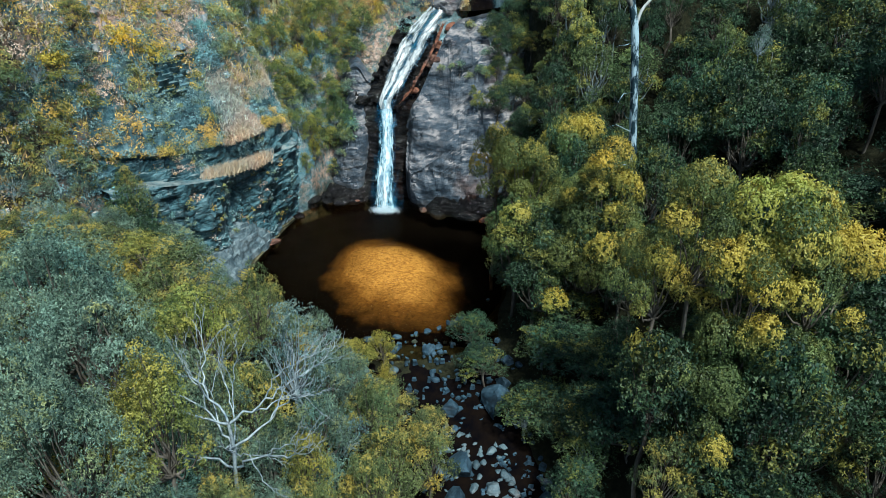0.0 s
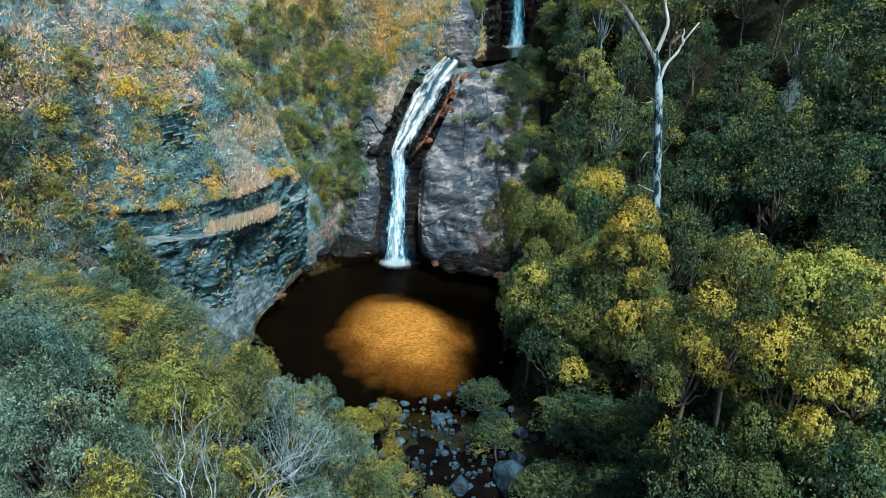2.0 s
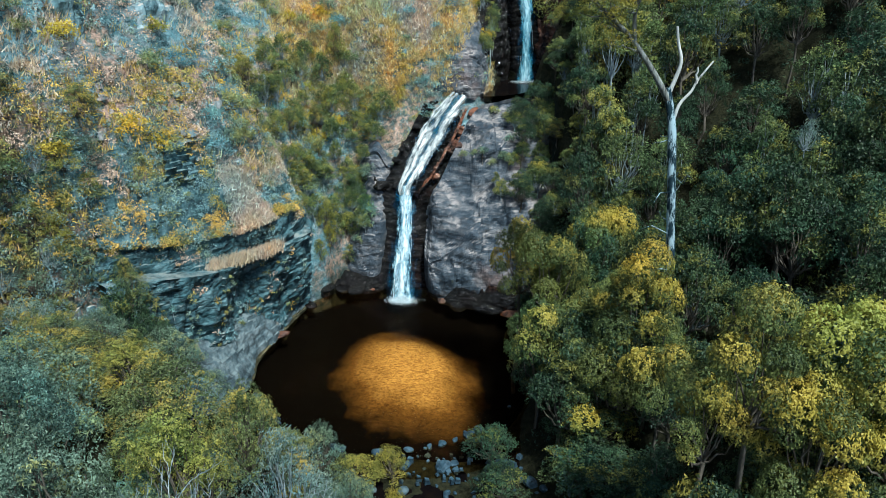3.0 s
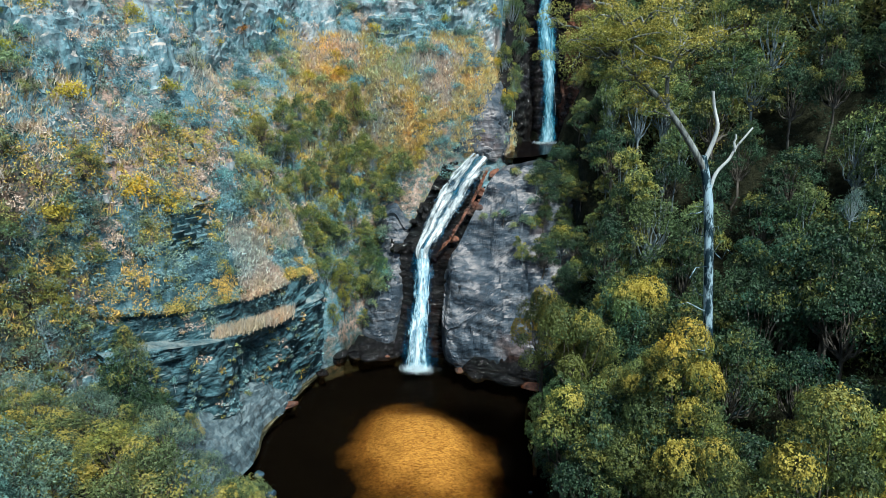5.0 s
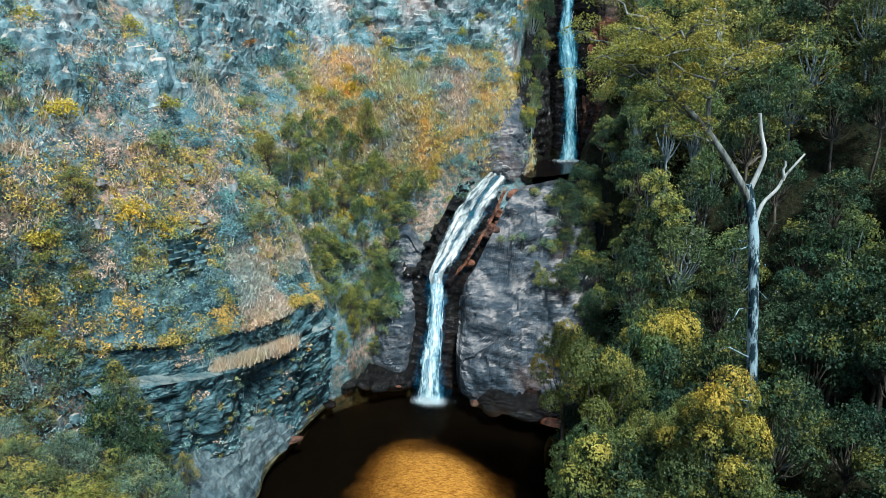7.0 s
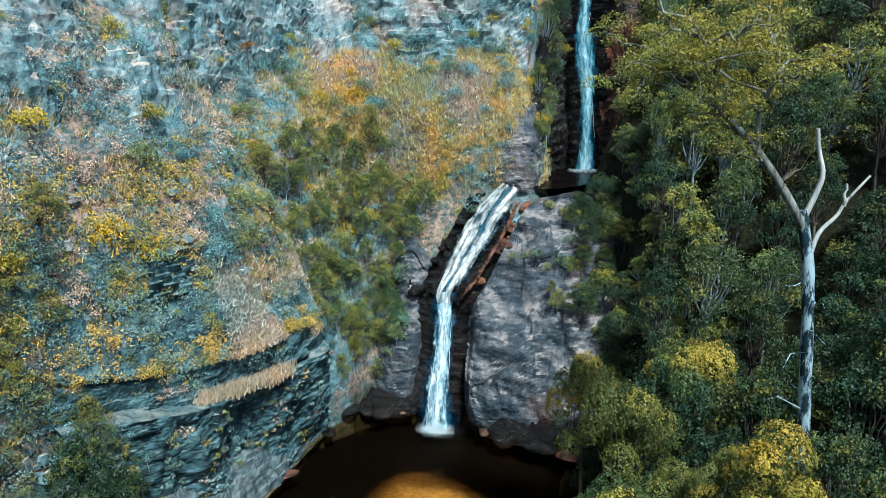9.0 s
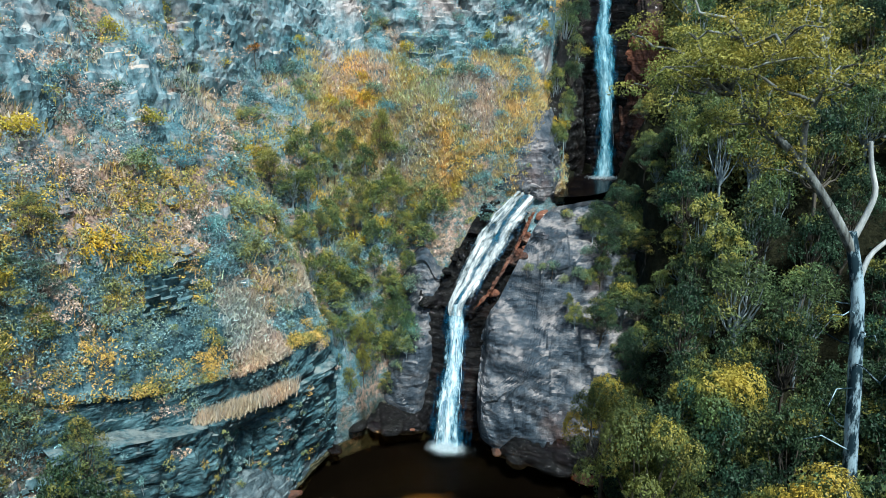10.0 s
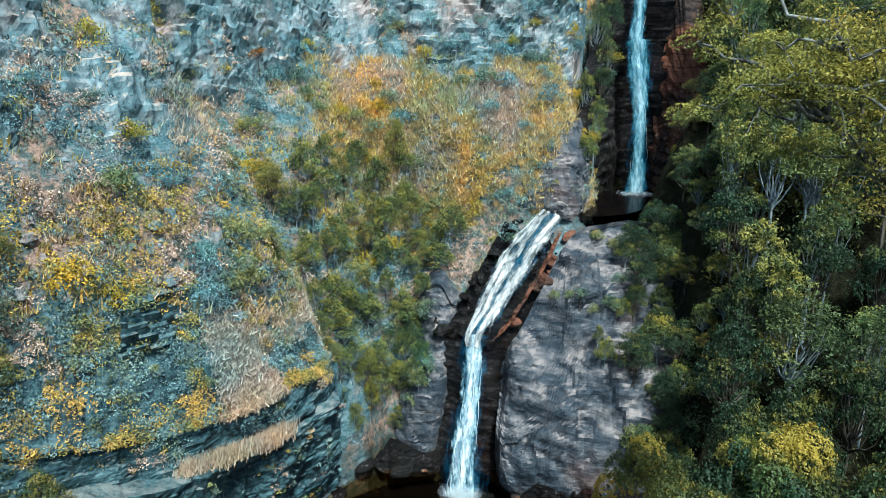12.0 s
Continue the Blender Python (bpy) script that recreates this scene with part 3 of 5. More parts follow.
cliff("cliff_left", [(-25, 79, -0.25), (-22.4, 75.5, -0.25), (-20.9, 71.5, -0.25), (-21.6, 67.5, -0.25), (-22.6, 63.5, -0.25), (-23.8, 59.5, 0), (-25.9, 55.5, 2), (-29.5, 50.5, 5)],
      [(-24.5, 77, 12), (-21.0, 73.5, 11), (-18.9, 69, 10), (-20.4, 65, 9.6), (-21.5, 62.2, 9.6), (-22.7, 59.4, 9.9), (-24.3, 56.6, 10.3), (-26.2, 54, 10.9), (-29.3, 49.8, 12)],
      ROCK_TEAL, "stratified teal-grey rock cliff over the pool", (0.85, -0.52, 0.1), 0.2, 1.5, 0.1, (0.12, -0.05), 0.15, 2.0, 3, 2.6, 0.0, 1.5, 0.02, (1.3, 1.3, 1.1), 1.5)
cliff("cliff_brow", [(-20.8, 73, 10.8), (-19.5, 68.8, 10.2), (-21.0, 64.6, 9.7), (-22.4, 61.4, 9.7), (-24.0, 58, 10.0), (-26.3, 54.6, 10.7), (-30, 49.6, 12.2)],
      [(-21.5, 72.6, 12.4), (-20.1, 68.3, 12.3), (-20.6, 65.8, 12.8), (-21.8, 62.3, 12.9), (-23.2, 59.2, 13.1), (-25.5, 55.5, 13.6), (-29.2, 50.5, 15)],
      ROCK_TEAL, "dark ledged rock band above a grassy shelf", (0.85, -0.52, 0.3), 0.1, 1.6, 0.25, (0.12, -0.05), 0.15, 3.0, 43, 1.1, -0.1, 1.2, 2.1, (1.3, 1.3, 0.7), 1.5)
cliff("cliff_foot", [(-19.2, 74.4, -0.25), (-20.2, 70.4, -0.25), (-21.2, 65, -0.25), (-21.5, 60, -0.25), (-21.1, 56, -0.25), (-21.6, 52.5, -0.25), (-22.4, 48, -0.25)],
      [(-20.8, 74, 1.6), (-21.4, 70, 1.8), (-22.6, 65, 2.6), (-23.8, 60, 3.9), (-25.0, 56, 4.4), (-25.8, 52.5, 5), (-27, 48, 5.6)],
      ROCK_BENCH, "sloping pale grey rock bench at the water's edge", (0.75, -0.45, 0.5), 0.2, 0.6, 0.3, (0.2, 0.1), 0.18, 2.0, 11, 0.8, 0.0, 0.7, 0.25, (2.0, 2.0, 1.2), 0.8)
cliff("rock_face_right", [(-8.0, 78.6, -0.25), (-7.0, 75.6, -0.25), (-4.6, 74.0, -0.25), (-1, 72.8, -0.25), (3, 71.6, -0.25), (6.5, 71, 0)],
      [(-8.2, 82.4, 10.2), (-7.0, 81.0, 11.2), (-5.4, 83.6, 14.2), (-2.9, 87.8, 18.9), (1.2, 88.8, 20.4), (6.5, 88, 20.6)],
      ROCK, "broad weathered grey rock face beside the waterfall", (0.05, -0.85, 0.5), 1.5, 1.5, 0.12, (0.25, 0.35), 0.2, 2.0, 5, 1.3, 0.0, 1.3, -0.3, (3.6, 4.0, 5.0), 2.4)
cliff("rock_face_left", [(-17.4, 78.2, -0.25), (-15.8, 76.8, -0.25), (-14.4, 76.6, -0.25), (-13.4, 77.4, -0.25), (-12.8, 79.4, -0.25)],
      [(-17.0, 83.8, 12.4), (-15.6, 83.4, 14.2), (-14.2, 82.8, 14.8), (-13.0, 82.4, 13.2), (-12.4, 84, 12.8)],
      ROCK, "narrow grey rock buttress beside the waterfall", (0.1, -0.85, 0.4), 0.9, 1.2, 0.15, (0.25, 0.3), 0.22, 2.5, 7, 1.0, 0.0, 1.2, 0.25, (2.4, 2.4, 3.5))
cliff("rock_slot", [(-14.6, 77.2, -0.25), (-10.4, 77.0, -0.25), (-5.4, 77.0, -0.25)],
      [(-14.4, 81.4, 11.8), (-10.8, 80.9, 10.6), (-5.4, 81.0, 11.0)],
      ROCK_WET_SHADE, "wet black rock behind the falling water", (0.0, -0.9, 0.3), -0.3, 0.6, 0.4, (0.2, 0.3), 0.28, 1.5, 8, 1.0)
cliff("wet_ledge", [(-20.6, 76.4, -0.25), (-17.6, 75.8, -0.25), (-14.8, 75.2, -0.25), (-12.6, 76.0, -0.25)],
      [(-20.4, 78.4, 0.7), (-17.4, 77.4, 1.0), (-14.6, 76.8, 1.2), (-12.4, 77.8, 1.0)],
      ROCK_WET_SHADE, "wet dark ledge at the pool's back edge", (0.1, -0.7, 0.6), 0.2, 0.9, 0.4, (0.1, 0.1), 0.16, 1.5, 63, 0.6, 0.0, 1.1, 0.2, (0.8, 0.8, 0.4), 0.6)
cliff("wet_ledge", [(-7.6, 75.6, -0.25), (-5.4, 73.6, -0.25), (-2, 72.4, -0.25), (2, 71.0, -0.25), (5, 69.8, -0.25)],
      [(-7.2, 77.4, 1.8), (-5.0, 75.4, 2.2), (-1.8, 74.2, 2.4), (2.2, 72.8, 2.8), (5.4, 71.6, 3)],
      ROCK_WET_SHADE, "wet black ledge at the foot of the rock face", (0.1, -0.8, 0.5), 0.3, 0.7, 0.3, (0.1, 0.1), 0.2, 1.5, 65, 0.7, 0.0, 0.8, 0.2, (1.4, 1.4, 0.8), 0.5)
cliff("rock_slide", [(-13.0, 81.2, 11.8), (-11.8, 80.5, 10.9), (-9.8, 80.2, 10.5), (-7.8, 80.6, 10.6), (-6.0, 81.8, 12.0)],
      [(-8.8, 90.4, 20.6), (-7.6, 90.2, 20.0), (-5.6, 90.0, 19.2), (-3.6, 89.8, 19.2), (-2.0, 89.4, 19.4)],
      ROCK_WET_SHADE, "wet dark brown rock chute of the sliding water", (0.2, -0.7, 0.7), -0.3, 1.1, 0.7, (0.3, 0.3), 0.22, 1.0, 9, 0.8, 0.0, 1.3, -0.3, (1.6, 1.6, 0.8), 0.5)
cliff("rust_strip", [(-9.0, 79.7, 10.9), (-7.5, 81.4, 12.9), (-5.9, 84.2, 15.5), (-4.6, 87.2, 18.2)],
      [(-7.9, 80.2, 11.8), (-6.5, 82.0, 14.0), (-4.9, 85.0, 16.8), (-3.9, 87.8, 19.0)],
      ROCK_RUST, "rust-red wet rock along the edge of the chute", (0.0, -0.7, 0.7), 0.2, 0.7, 0.3, (0.3, 0.3), 0.16, 0.6, 67, 0.7, 0.0, 0.9, 0.1, (0.9, 0.9, 0.5), 0.4)
cliff("upper_cliff", [(-35.5, 70, 33), (-33, 77, 32), (-30.8, 82.5, 30.8), (-28, 87, 29.6), (-24.6, 89.4, 30), (-22, 92, 32)],
      [(-37, 72, 45), (-34, 79.5, 45), (-31.8, 85.5, 45), (-28.8, 90.5, 44), (-25.6, 93.5, 44), (-22.5, 96, 44)],
      ROCK_PALE, "pale fractured cliff high on the slope", (0.6, -0.75, 0.2), 0.5, 1.0, 0.3, (0.1, 0.0), 0.26, 5.0, 15, 2.4, 1.4, 2.2, 0.25, (3.2, 3.2, 3.6), 1.4, 4.5)
cliff("upper_cliff_right", [(-22.5, 92, 33), (-16, 92.6, 32.4), (-10.5, 94.2, 32.8), (-5.4, 96.2, 33.4), (-3.2, 99, 34)],
      [(-22.8, 95.5, 44), (-16.2, 96, 44), (-10.7, 97.6, 44), (-5.6, 99.6, 45), (-3.4, 102.5, 46)],
      ROCK_PALE, "broken pale rock band above the dry grass", (0.3, -0.9, 0.25), 0.3, 1.2, 0.4, (0.1, 0.0), 0.24, 4.0, 16, 1.8, 1.0, 2.4, 0.25, (3.4, 3.0, 1.8), 1.6, 1.5)
cliff("hillside_rock", [(-33.5, 50, 28.2), (-31.4, 55, 28.2), (-29.3, 60, 28.2), (-27.6, 65, 28.2), (-27.8, 68, 29)],
      [(-37.6, 51.5, 39), (-35.6, 56.5, 39), (-33.4, 61.5, 39), (-31.6, 66.5, 39), (-31, 70, 39)],
      ROCK_PALE, "pale streaked rock outcrop on the hillside", (0.85, -0.4, 0.35), 0.3, 0.9, 0.3, (0.1, 0.0), 0.26, 4.0, 19, 1.6, 1.2, 1.8, 0.25, (2.6, 2.6, 2.0), 1.0, 3.0)
cliff("hillside_strata", [(-26, 56, 18.5), (-24.6, 59, 18.2), (-22.8, 63, 18), (-21.8, 66, 18.2)],
      [(-26.8, 57, 21.2), (-25.4, 60, 21), (-23.6, 64, 20.8), (-22.6, 67, 20.6)],
      ROCK_TEAL, "tilted grey strata breaking out of the grass", (0.85, -0.45, 0.35), 0.1, 0.8, 0.7, (0.35, 0.1), 0.22, 2.5, 23, 0.7, 0.4, 1.0)
cliff("basin_rock", [(-10.6, 89.8, 21.4), (-7.6, 89.6, 20.6), (-5.2, 89.6, 20.2), (-3.4, 89.8, 19.6), (-2.4, 91.5, 19.6), (-1.8, 94.5, 19.6)],
      [(-11, 92.2, 24.6), (-8, 91.6, 25.6), (-5.8, 91.4, 26), (-3.6, 91.8, 25.8), (-2.4, 93.4, 25.4), (-2.0, 96, 25.6)],
      ROCK, "rounded grey rock under the dry grass beside the basin", (0.5, -0.8, 0.3), 0.7, 1.1, 0.15, (0.2, 0.2), 0.2, 2.5, 61, 1.2, 0.0, 1.0, 1.2, (1.8, 1.8, 1.4))
# upper slot walls: their deep shadow is in the stone colour
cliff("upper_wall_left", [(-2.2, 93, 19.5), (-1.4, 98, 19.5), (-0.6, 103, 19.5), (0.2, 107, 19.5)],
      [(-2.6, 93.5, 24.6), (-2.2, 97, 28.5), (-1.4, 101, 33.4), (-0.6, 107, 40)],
      ROCK_WET_SHADE, "wall of the upper plunge pool, its shadow painted black", (0.8, -0.45, 0.2), 0.3, 0.8, 0.6, (0.1, 0.1), 0.4, 2.0, 27, 1.3)
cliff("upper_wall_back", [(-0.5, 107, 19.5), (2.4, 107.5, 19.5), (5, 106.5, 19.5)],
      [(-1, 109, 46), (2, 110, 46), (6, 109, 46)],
      ROCK_WET_SHADE, "wet cliff behind the upper waterfall, slot shadow painted black", (0.0, -0.95, 0.2), 0.2, 0.8, 0.6, (0.1, 0.1), 0.4, 2.0, 29, 1.3)
cliff("upper_wall_right", [(4.0, 107, 19.5), (5.0, 104, 19.5), (5.6, 100, 20), (6.5, 95, 20.5)],
      [(5.5, 109, 46), (7.5, 105, 34), (8, 100, 27), (8.5, 95, 24)],
      ROCK_RUST, "rust-stained rock wall of the upper waterfall", (-0.75, -0.5, 0.2), 0.2, 0.9, 0.6, (0.1, 0.1), 0.4, 2.0, 31, 1.2)


# ---- water ----
def outline(n=90, grow=1.0):
    a = np.linspace(0, 2 * np.pi, n, endpoint=False)
    r = (1 - 0.05 * np.sin(3 * a + 0.6)) * grow
    return np.stack([-9.0 + 12.6 * r * np.cos(a), 61.0 + 13.4 * r * np.sin(a)], 1)


def build_pool():
    rings, n = 24, 96
    p = np.concatenate([np.c_[outline(n, 1.27 * k / rings), np.zeros(n)] for k in range(1, rings + 1)])
    p[:, 2] = 0.02 * fbm(p, 0.8, 2, 4)
    i = np.arange(rings - 1)[:, None] * n
    j = np.arange(n)[None, :]
    f = np.stack([i + j, i + (j + 1) % n, i + n + (j + 1) % n, i + n + j], -1).reshape(-1, 4)
    p = np.r_[p, [(-9.0, 61.0, 0.0)]]
    me = mesh_from("pool_water", p, f, WATER, True)
    bm = bmesh.new()
    bm.from_mesh(me)
    bm.verts.ensure_lookup_table()
    c = bm.verts[len(p) - 1]
    for k in range(n):
        bm.faces.new((c, bm.verts[k], bm.verts[(k + 1) % n])).smooth = True
    bmesh.ops.recalc_face_normals(bm, faces=bm.faces)
    if sum(fc.normal.z for fc in bm.faces) < 0:
        bmesh.ops.reverse_faces(bm, faces=bm.faces)
    bm.to_mesh(me)
    bm.free()
    ob = new("pool_water", me)
    ob.visible_shadow = False
    return tagged(ob, "dark tannin-brown plunge pool with a rippled surface", "water", kind="structure")


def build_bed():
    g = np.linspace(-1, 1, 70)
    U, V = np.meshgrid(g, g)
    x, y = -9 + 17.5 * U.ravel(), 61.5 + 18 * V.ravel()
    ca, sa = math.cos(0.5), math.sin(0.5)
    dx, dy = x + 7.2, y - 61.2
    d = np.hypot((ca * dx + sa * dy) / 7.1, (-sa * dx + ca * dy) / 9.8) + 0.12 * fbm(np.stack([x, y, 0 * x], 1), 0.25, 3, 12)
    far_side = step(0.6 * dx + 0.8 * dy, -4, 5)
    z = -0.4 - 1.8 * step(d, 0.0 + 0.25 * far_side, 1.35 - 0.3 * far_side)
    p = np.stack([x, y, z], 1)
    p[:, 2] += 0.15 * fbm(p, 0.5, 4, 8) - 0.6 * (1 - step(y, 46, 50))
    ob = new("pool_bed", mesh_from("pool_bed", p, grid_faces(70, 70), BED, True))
    return tagged(ob, "golden sand shoal under the pool water, painted black with depth", "sand", kind="structure")


build_pool()
build_bed()


def build_upper_pool():
    n = 40
    a = np.linspace(0, 2 * np.pi, n, endpoint=False)
    u, v = 8.8 * np.cos(a), 3.4 * np.sin(a) * (1 + 0.1 * np.cos(3 * a))
    c, s = math.cos(1.2), math.sin(1.2)
    p = np.c_[1.2 + c * u - s * v, 98.5 + s * u + c * v, np.full(n, 20.15)]
    bm = bmesh.new()
    f = bm.faces.new([bm.verts.new(q) for q in p])
    if f.normal.z < 0:
        f.normal_flip()
    me = bpy.data.meshes.new("upper_pool_water")
    bm.to_mesh(me)
    bm.free()
    me.materials.append(WATER_DEEP)
    return tagged(new("upper_pool_water", me), "small dark plunge pool under the upper fall", "water", kind="structure")


build_upper_pool()


def build_stream():
    y = np.linspace(-40, 49, 110)
    ax = stream_x(y)
    w = np.linspace(-6.5, 6.5, 14)
    z = -0.12 * np.maximum(47 - y, 0) - 0.18
    p = np.stack([np.add.outer(ax, w).ravel(), np.repeat(y, 14), np.repeat(z, 14)], 1)
    p[:, 2] += 0.03 * fbm(p, 1.2, 2, 6)
    ob = new("stream_water", mesh_from("stream_water", p, grid_faces(14, 110), WATER_DEEP, True))
    return tagged(ob, "shallow dark stream running between boulders", "water", kind="structure")


build_stream()


def strands(rng, spine, widths, count, size, spread_out, lo=0.0, hi=1.0, fray=0.12, streams=()):
    """Many thin ribbons of falling water along a spine; widths is half the width along it."""
    n = 18
    line = smooth_curve(spine, 60)
    half = np.interp(np.linspace(0, 1, 60), np.linspace(0, 1, len(widths)), widths)
    vs, fs, base = [], [], 0
    for _ in range(count):
        a = rng.uniform(lo, hi - 0.15)
        b = min(hi, a + rng.uniform(0.25, 0.9))
        u = np.linspace(a, b, n) * 59
        i = np.clip(u.astype(int), 0, 58)
        f = (u - i)[:, None]
        c = line[i] * (1 - f) + line[i + 1] * f
        w = np.interp(u, np.arange(60), half)
        t = np.gradient(c, axis=0)
        side = np.cross(t, spread_out)
        side /= np.linalg.norm(side, axis=1)[:, None] + 1e-9
        off = np.clip(rng.normal(0, 0.42), -1, 1)
        if streams:
            off = streams[int(rng.integers(len(streams)))] + rng.normal(0, 0.12)
        wob = off * w + fray * np.cumsum(rng.normal(0, 0.45, n)) * 0.6
        out = np.array(spread_out) * rng.uniform(0.0, 1.0)
        c = c + side * wob[:, None] + out
        r = size * rng.uniform(0.5, 1.5) * np.sin(np.linspace(0.12, np.pi - 0.12, n)) ** 0.5
        vs.append(np.stack([c - side * r[:, None], c + np.array(spread_out) * 0.25, c + side * r[:, None]], 1).reshape(-1, 3))
        k = np.arange(n - 1)[:, None] * 3 + base
        fs.append(np.concatenate([k + np.array([0, 1, 4, 3]), k + np.array([1, 2, 5, 4])]))
        base += n * 3
    return np.concatenate(vs), np.concatenate(fs)


def water_sheet(name, spine, widths, out, seed, lift, mat, streams=()):
    """A rippled sheet of falling water that knows its own flow: across, along and how near the middle it is."""
    nu, nv = 17, 80
    line = smooth_curve(spine, nv)
    half = np.interp(np.linspace(0, 1, nv), np.linspace(0, 1, len(widths)), widths)
    t = np.gradient(line, axis=0)
    run = np.cumsum(np.linalg.norm(t, axis=1))
    side = np.cross(t, out)
    side /= np.linalg.norm(side, axis=1)[:, None] + 1e-9
    front = np.asarray(out, float) / np.linalg.norm(out)
    u = np.linspace(-1, 1, nu)
    edge = half * (1 + 0.25 * fbm(np.c_[run, run * 0 + seed, run * 0], 0.6, 3, seed))
    across = u[None, :] * edge[:, None]
    p = line[:, None, :] + side[:, None, :] * across[:, :, None]
    flow = np.stack([across, np.repeat(run[:, None], nu, 1), np.full((nv, nu), seed * 3.7)], -1).reshape(-1, 3)
    push = lift + 0.25 * fbm(flow * (2.0, 0.5, 1), 1.0, 3, seed) + 0.25 * (1 - u[None, :].repeat(nv, 0).ravel() ** 2)
    p = p.reshape(-1, 3) + front * push[:, None]
    me = mesh_from(name, p, grid_faces(nu, nv), mat, True)
    me.attributes.new("flow", "FLOAT_VECTOR", "POINT").data.foreach_set("vector", flow.astype(np.float32).ravel())
    cover = 1 - np.abs(u)[None, :].repeat(nv, 0) ** 1.6
    if streams:
        way = np.stack([s + 0.16 * fbm(np.c_[run, run * 0 + k, run * 0], 0.35, 2, 90 + k) for k, s in enumerate(streams)], 1)
        near = np.abs(u[None, :, None] - way[:, None, :]) / np.array([0.3, 0.2, 0.16])[None, None, :len(streams)]
        cover = (1.3 * np.exp(-near ** 2)).max(-1) - 0.35
    cover = cover.ravel()
    me.attributes.new("cover", "FLOAT", "POINT").data.foreach_set("value", cover.astype(np.float32))
    return me


def build_fall(name, label, sections, seed):
    """A waterfall: torn white sheets with a few loose strands over a thinner blue veil, section by section."""
    rng = np.random.default_rng(seed)
    thing = tagged(new(name), label, "waterfall", kind="structure")
    for k, (spine, widths, out, count, white, veil, streams) in enumerate(sections):
        part("veil", water_sheet("veil", spine, [w * veil for w in widths], out, seed + k, 0.1, MIST), thing, "thin blue veil of water")
        for j in range(2):
            part("white_water", water_sheet("white_water", spine, [w * (1.1 - 0.15 * j) for w in widths], out, seed + 5 * k + j + 1, 0.2 + 0.16 * j, white, streams), thing)
        if count:
            v, f = strands(rng, spine, widths, count, 0.022, out, fray=0.2)
            part("spray", mesh_from("spray", v, f, SPRAY, True), thing)
    return thing


lower_fall = build_fall("lower_waterfall", "white water sliding down a chute and dropping into the pool", [
    ([(-4.9, 89.2, 20.2), (-6.7, 86.5, 17.9), (-8.1, 84.0, 15.6), (-9.3, 81.6, 13.4), (-10.3, 79.7, 11.5), (-10.35, 79.2, 10.4)], [1.3, 2.0, 2.2, 1.8, 1.15, 0.9], (0.0, -0.5, 0.5), 0, FALL_GREY, 0.9, (-0.3, 0.25, 0.62)),
    ([(-10.3, 79.9, 11.6), (-10.3, 78.8, 9.6), (-10.2, 77.0, 6.2), (-10.2, 75.2, 2.8), (-10.1, 74.2, 0.0)], [0.72, 0.75, 0.9, 1.1, 1.4], (0.0, -0.6, 0.1), 8, FALL, 1.8, ())], 4)
upper_fall = build_fall("upper_waterfall", "tall thin blue-white waterfall dropping into the upper pool", [
    ([(2.0, 108.0, 46), (2.0, 107.0, 40.5), (1.9, 106.0, 36.4), (2.0, 105.8, 35.6)], [0.6, 0.65, 0.8, 1.0], (0.0, -0.4, 0.1), 4, FALL_BLUE, 1.4, ()),
    ([(2.0, 106.0, 36.2), (2.4, 105.2, 32.6), (2.9, 104.6, 28.8), (3.0, 103.6, 24.6), (3.1, 102.6, 20.2)], [1.1, 1.15, 0.75, 0.8, 1.1], (0.0, -0.4, 0.1), 6, FALL_BLUE, 1.5, ())], 6)


def foam(name, x, y, z, r, count, seed, label):
    rng = np.random.default_rng(seed)
    d = rng.normal(0, 1, (count, 2)) * r * 0.5
    c = np.c_[x + d[:, 0], y + d[:, 1] * 0.7, z + 0.04 + rng.exponential(0.25, count) * np.exp(-(np.hypot(d[:, 0], d[:, 1]) / r) ** 2 * 3)]
    v, f, _ = leaves(rng, c, np.tile((0, 0, 1.0), (count, 1)), 0.035, None, 0.8, 1.0)
    ob = new(name, mesh_from(name, v, f, SPRAY))
    return tagged(ob, label, "foam", kind="stuff")


foam("foam", -10.1, 73.6, 0.0, 1.3, 6000, 3, "white foam where the lower fall strikes the pool")
foam("foam", 3.2, 102.2, 20.15, 1.6, 2400, 5, "white foam under the upper fall")

# ---- trees ----
SPRIG = 6


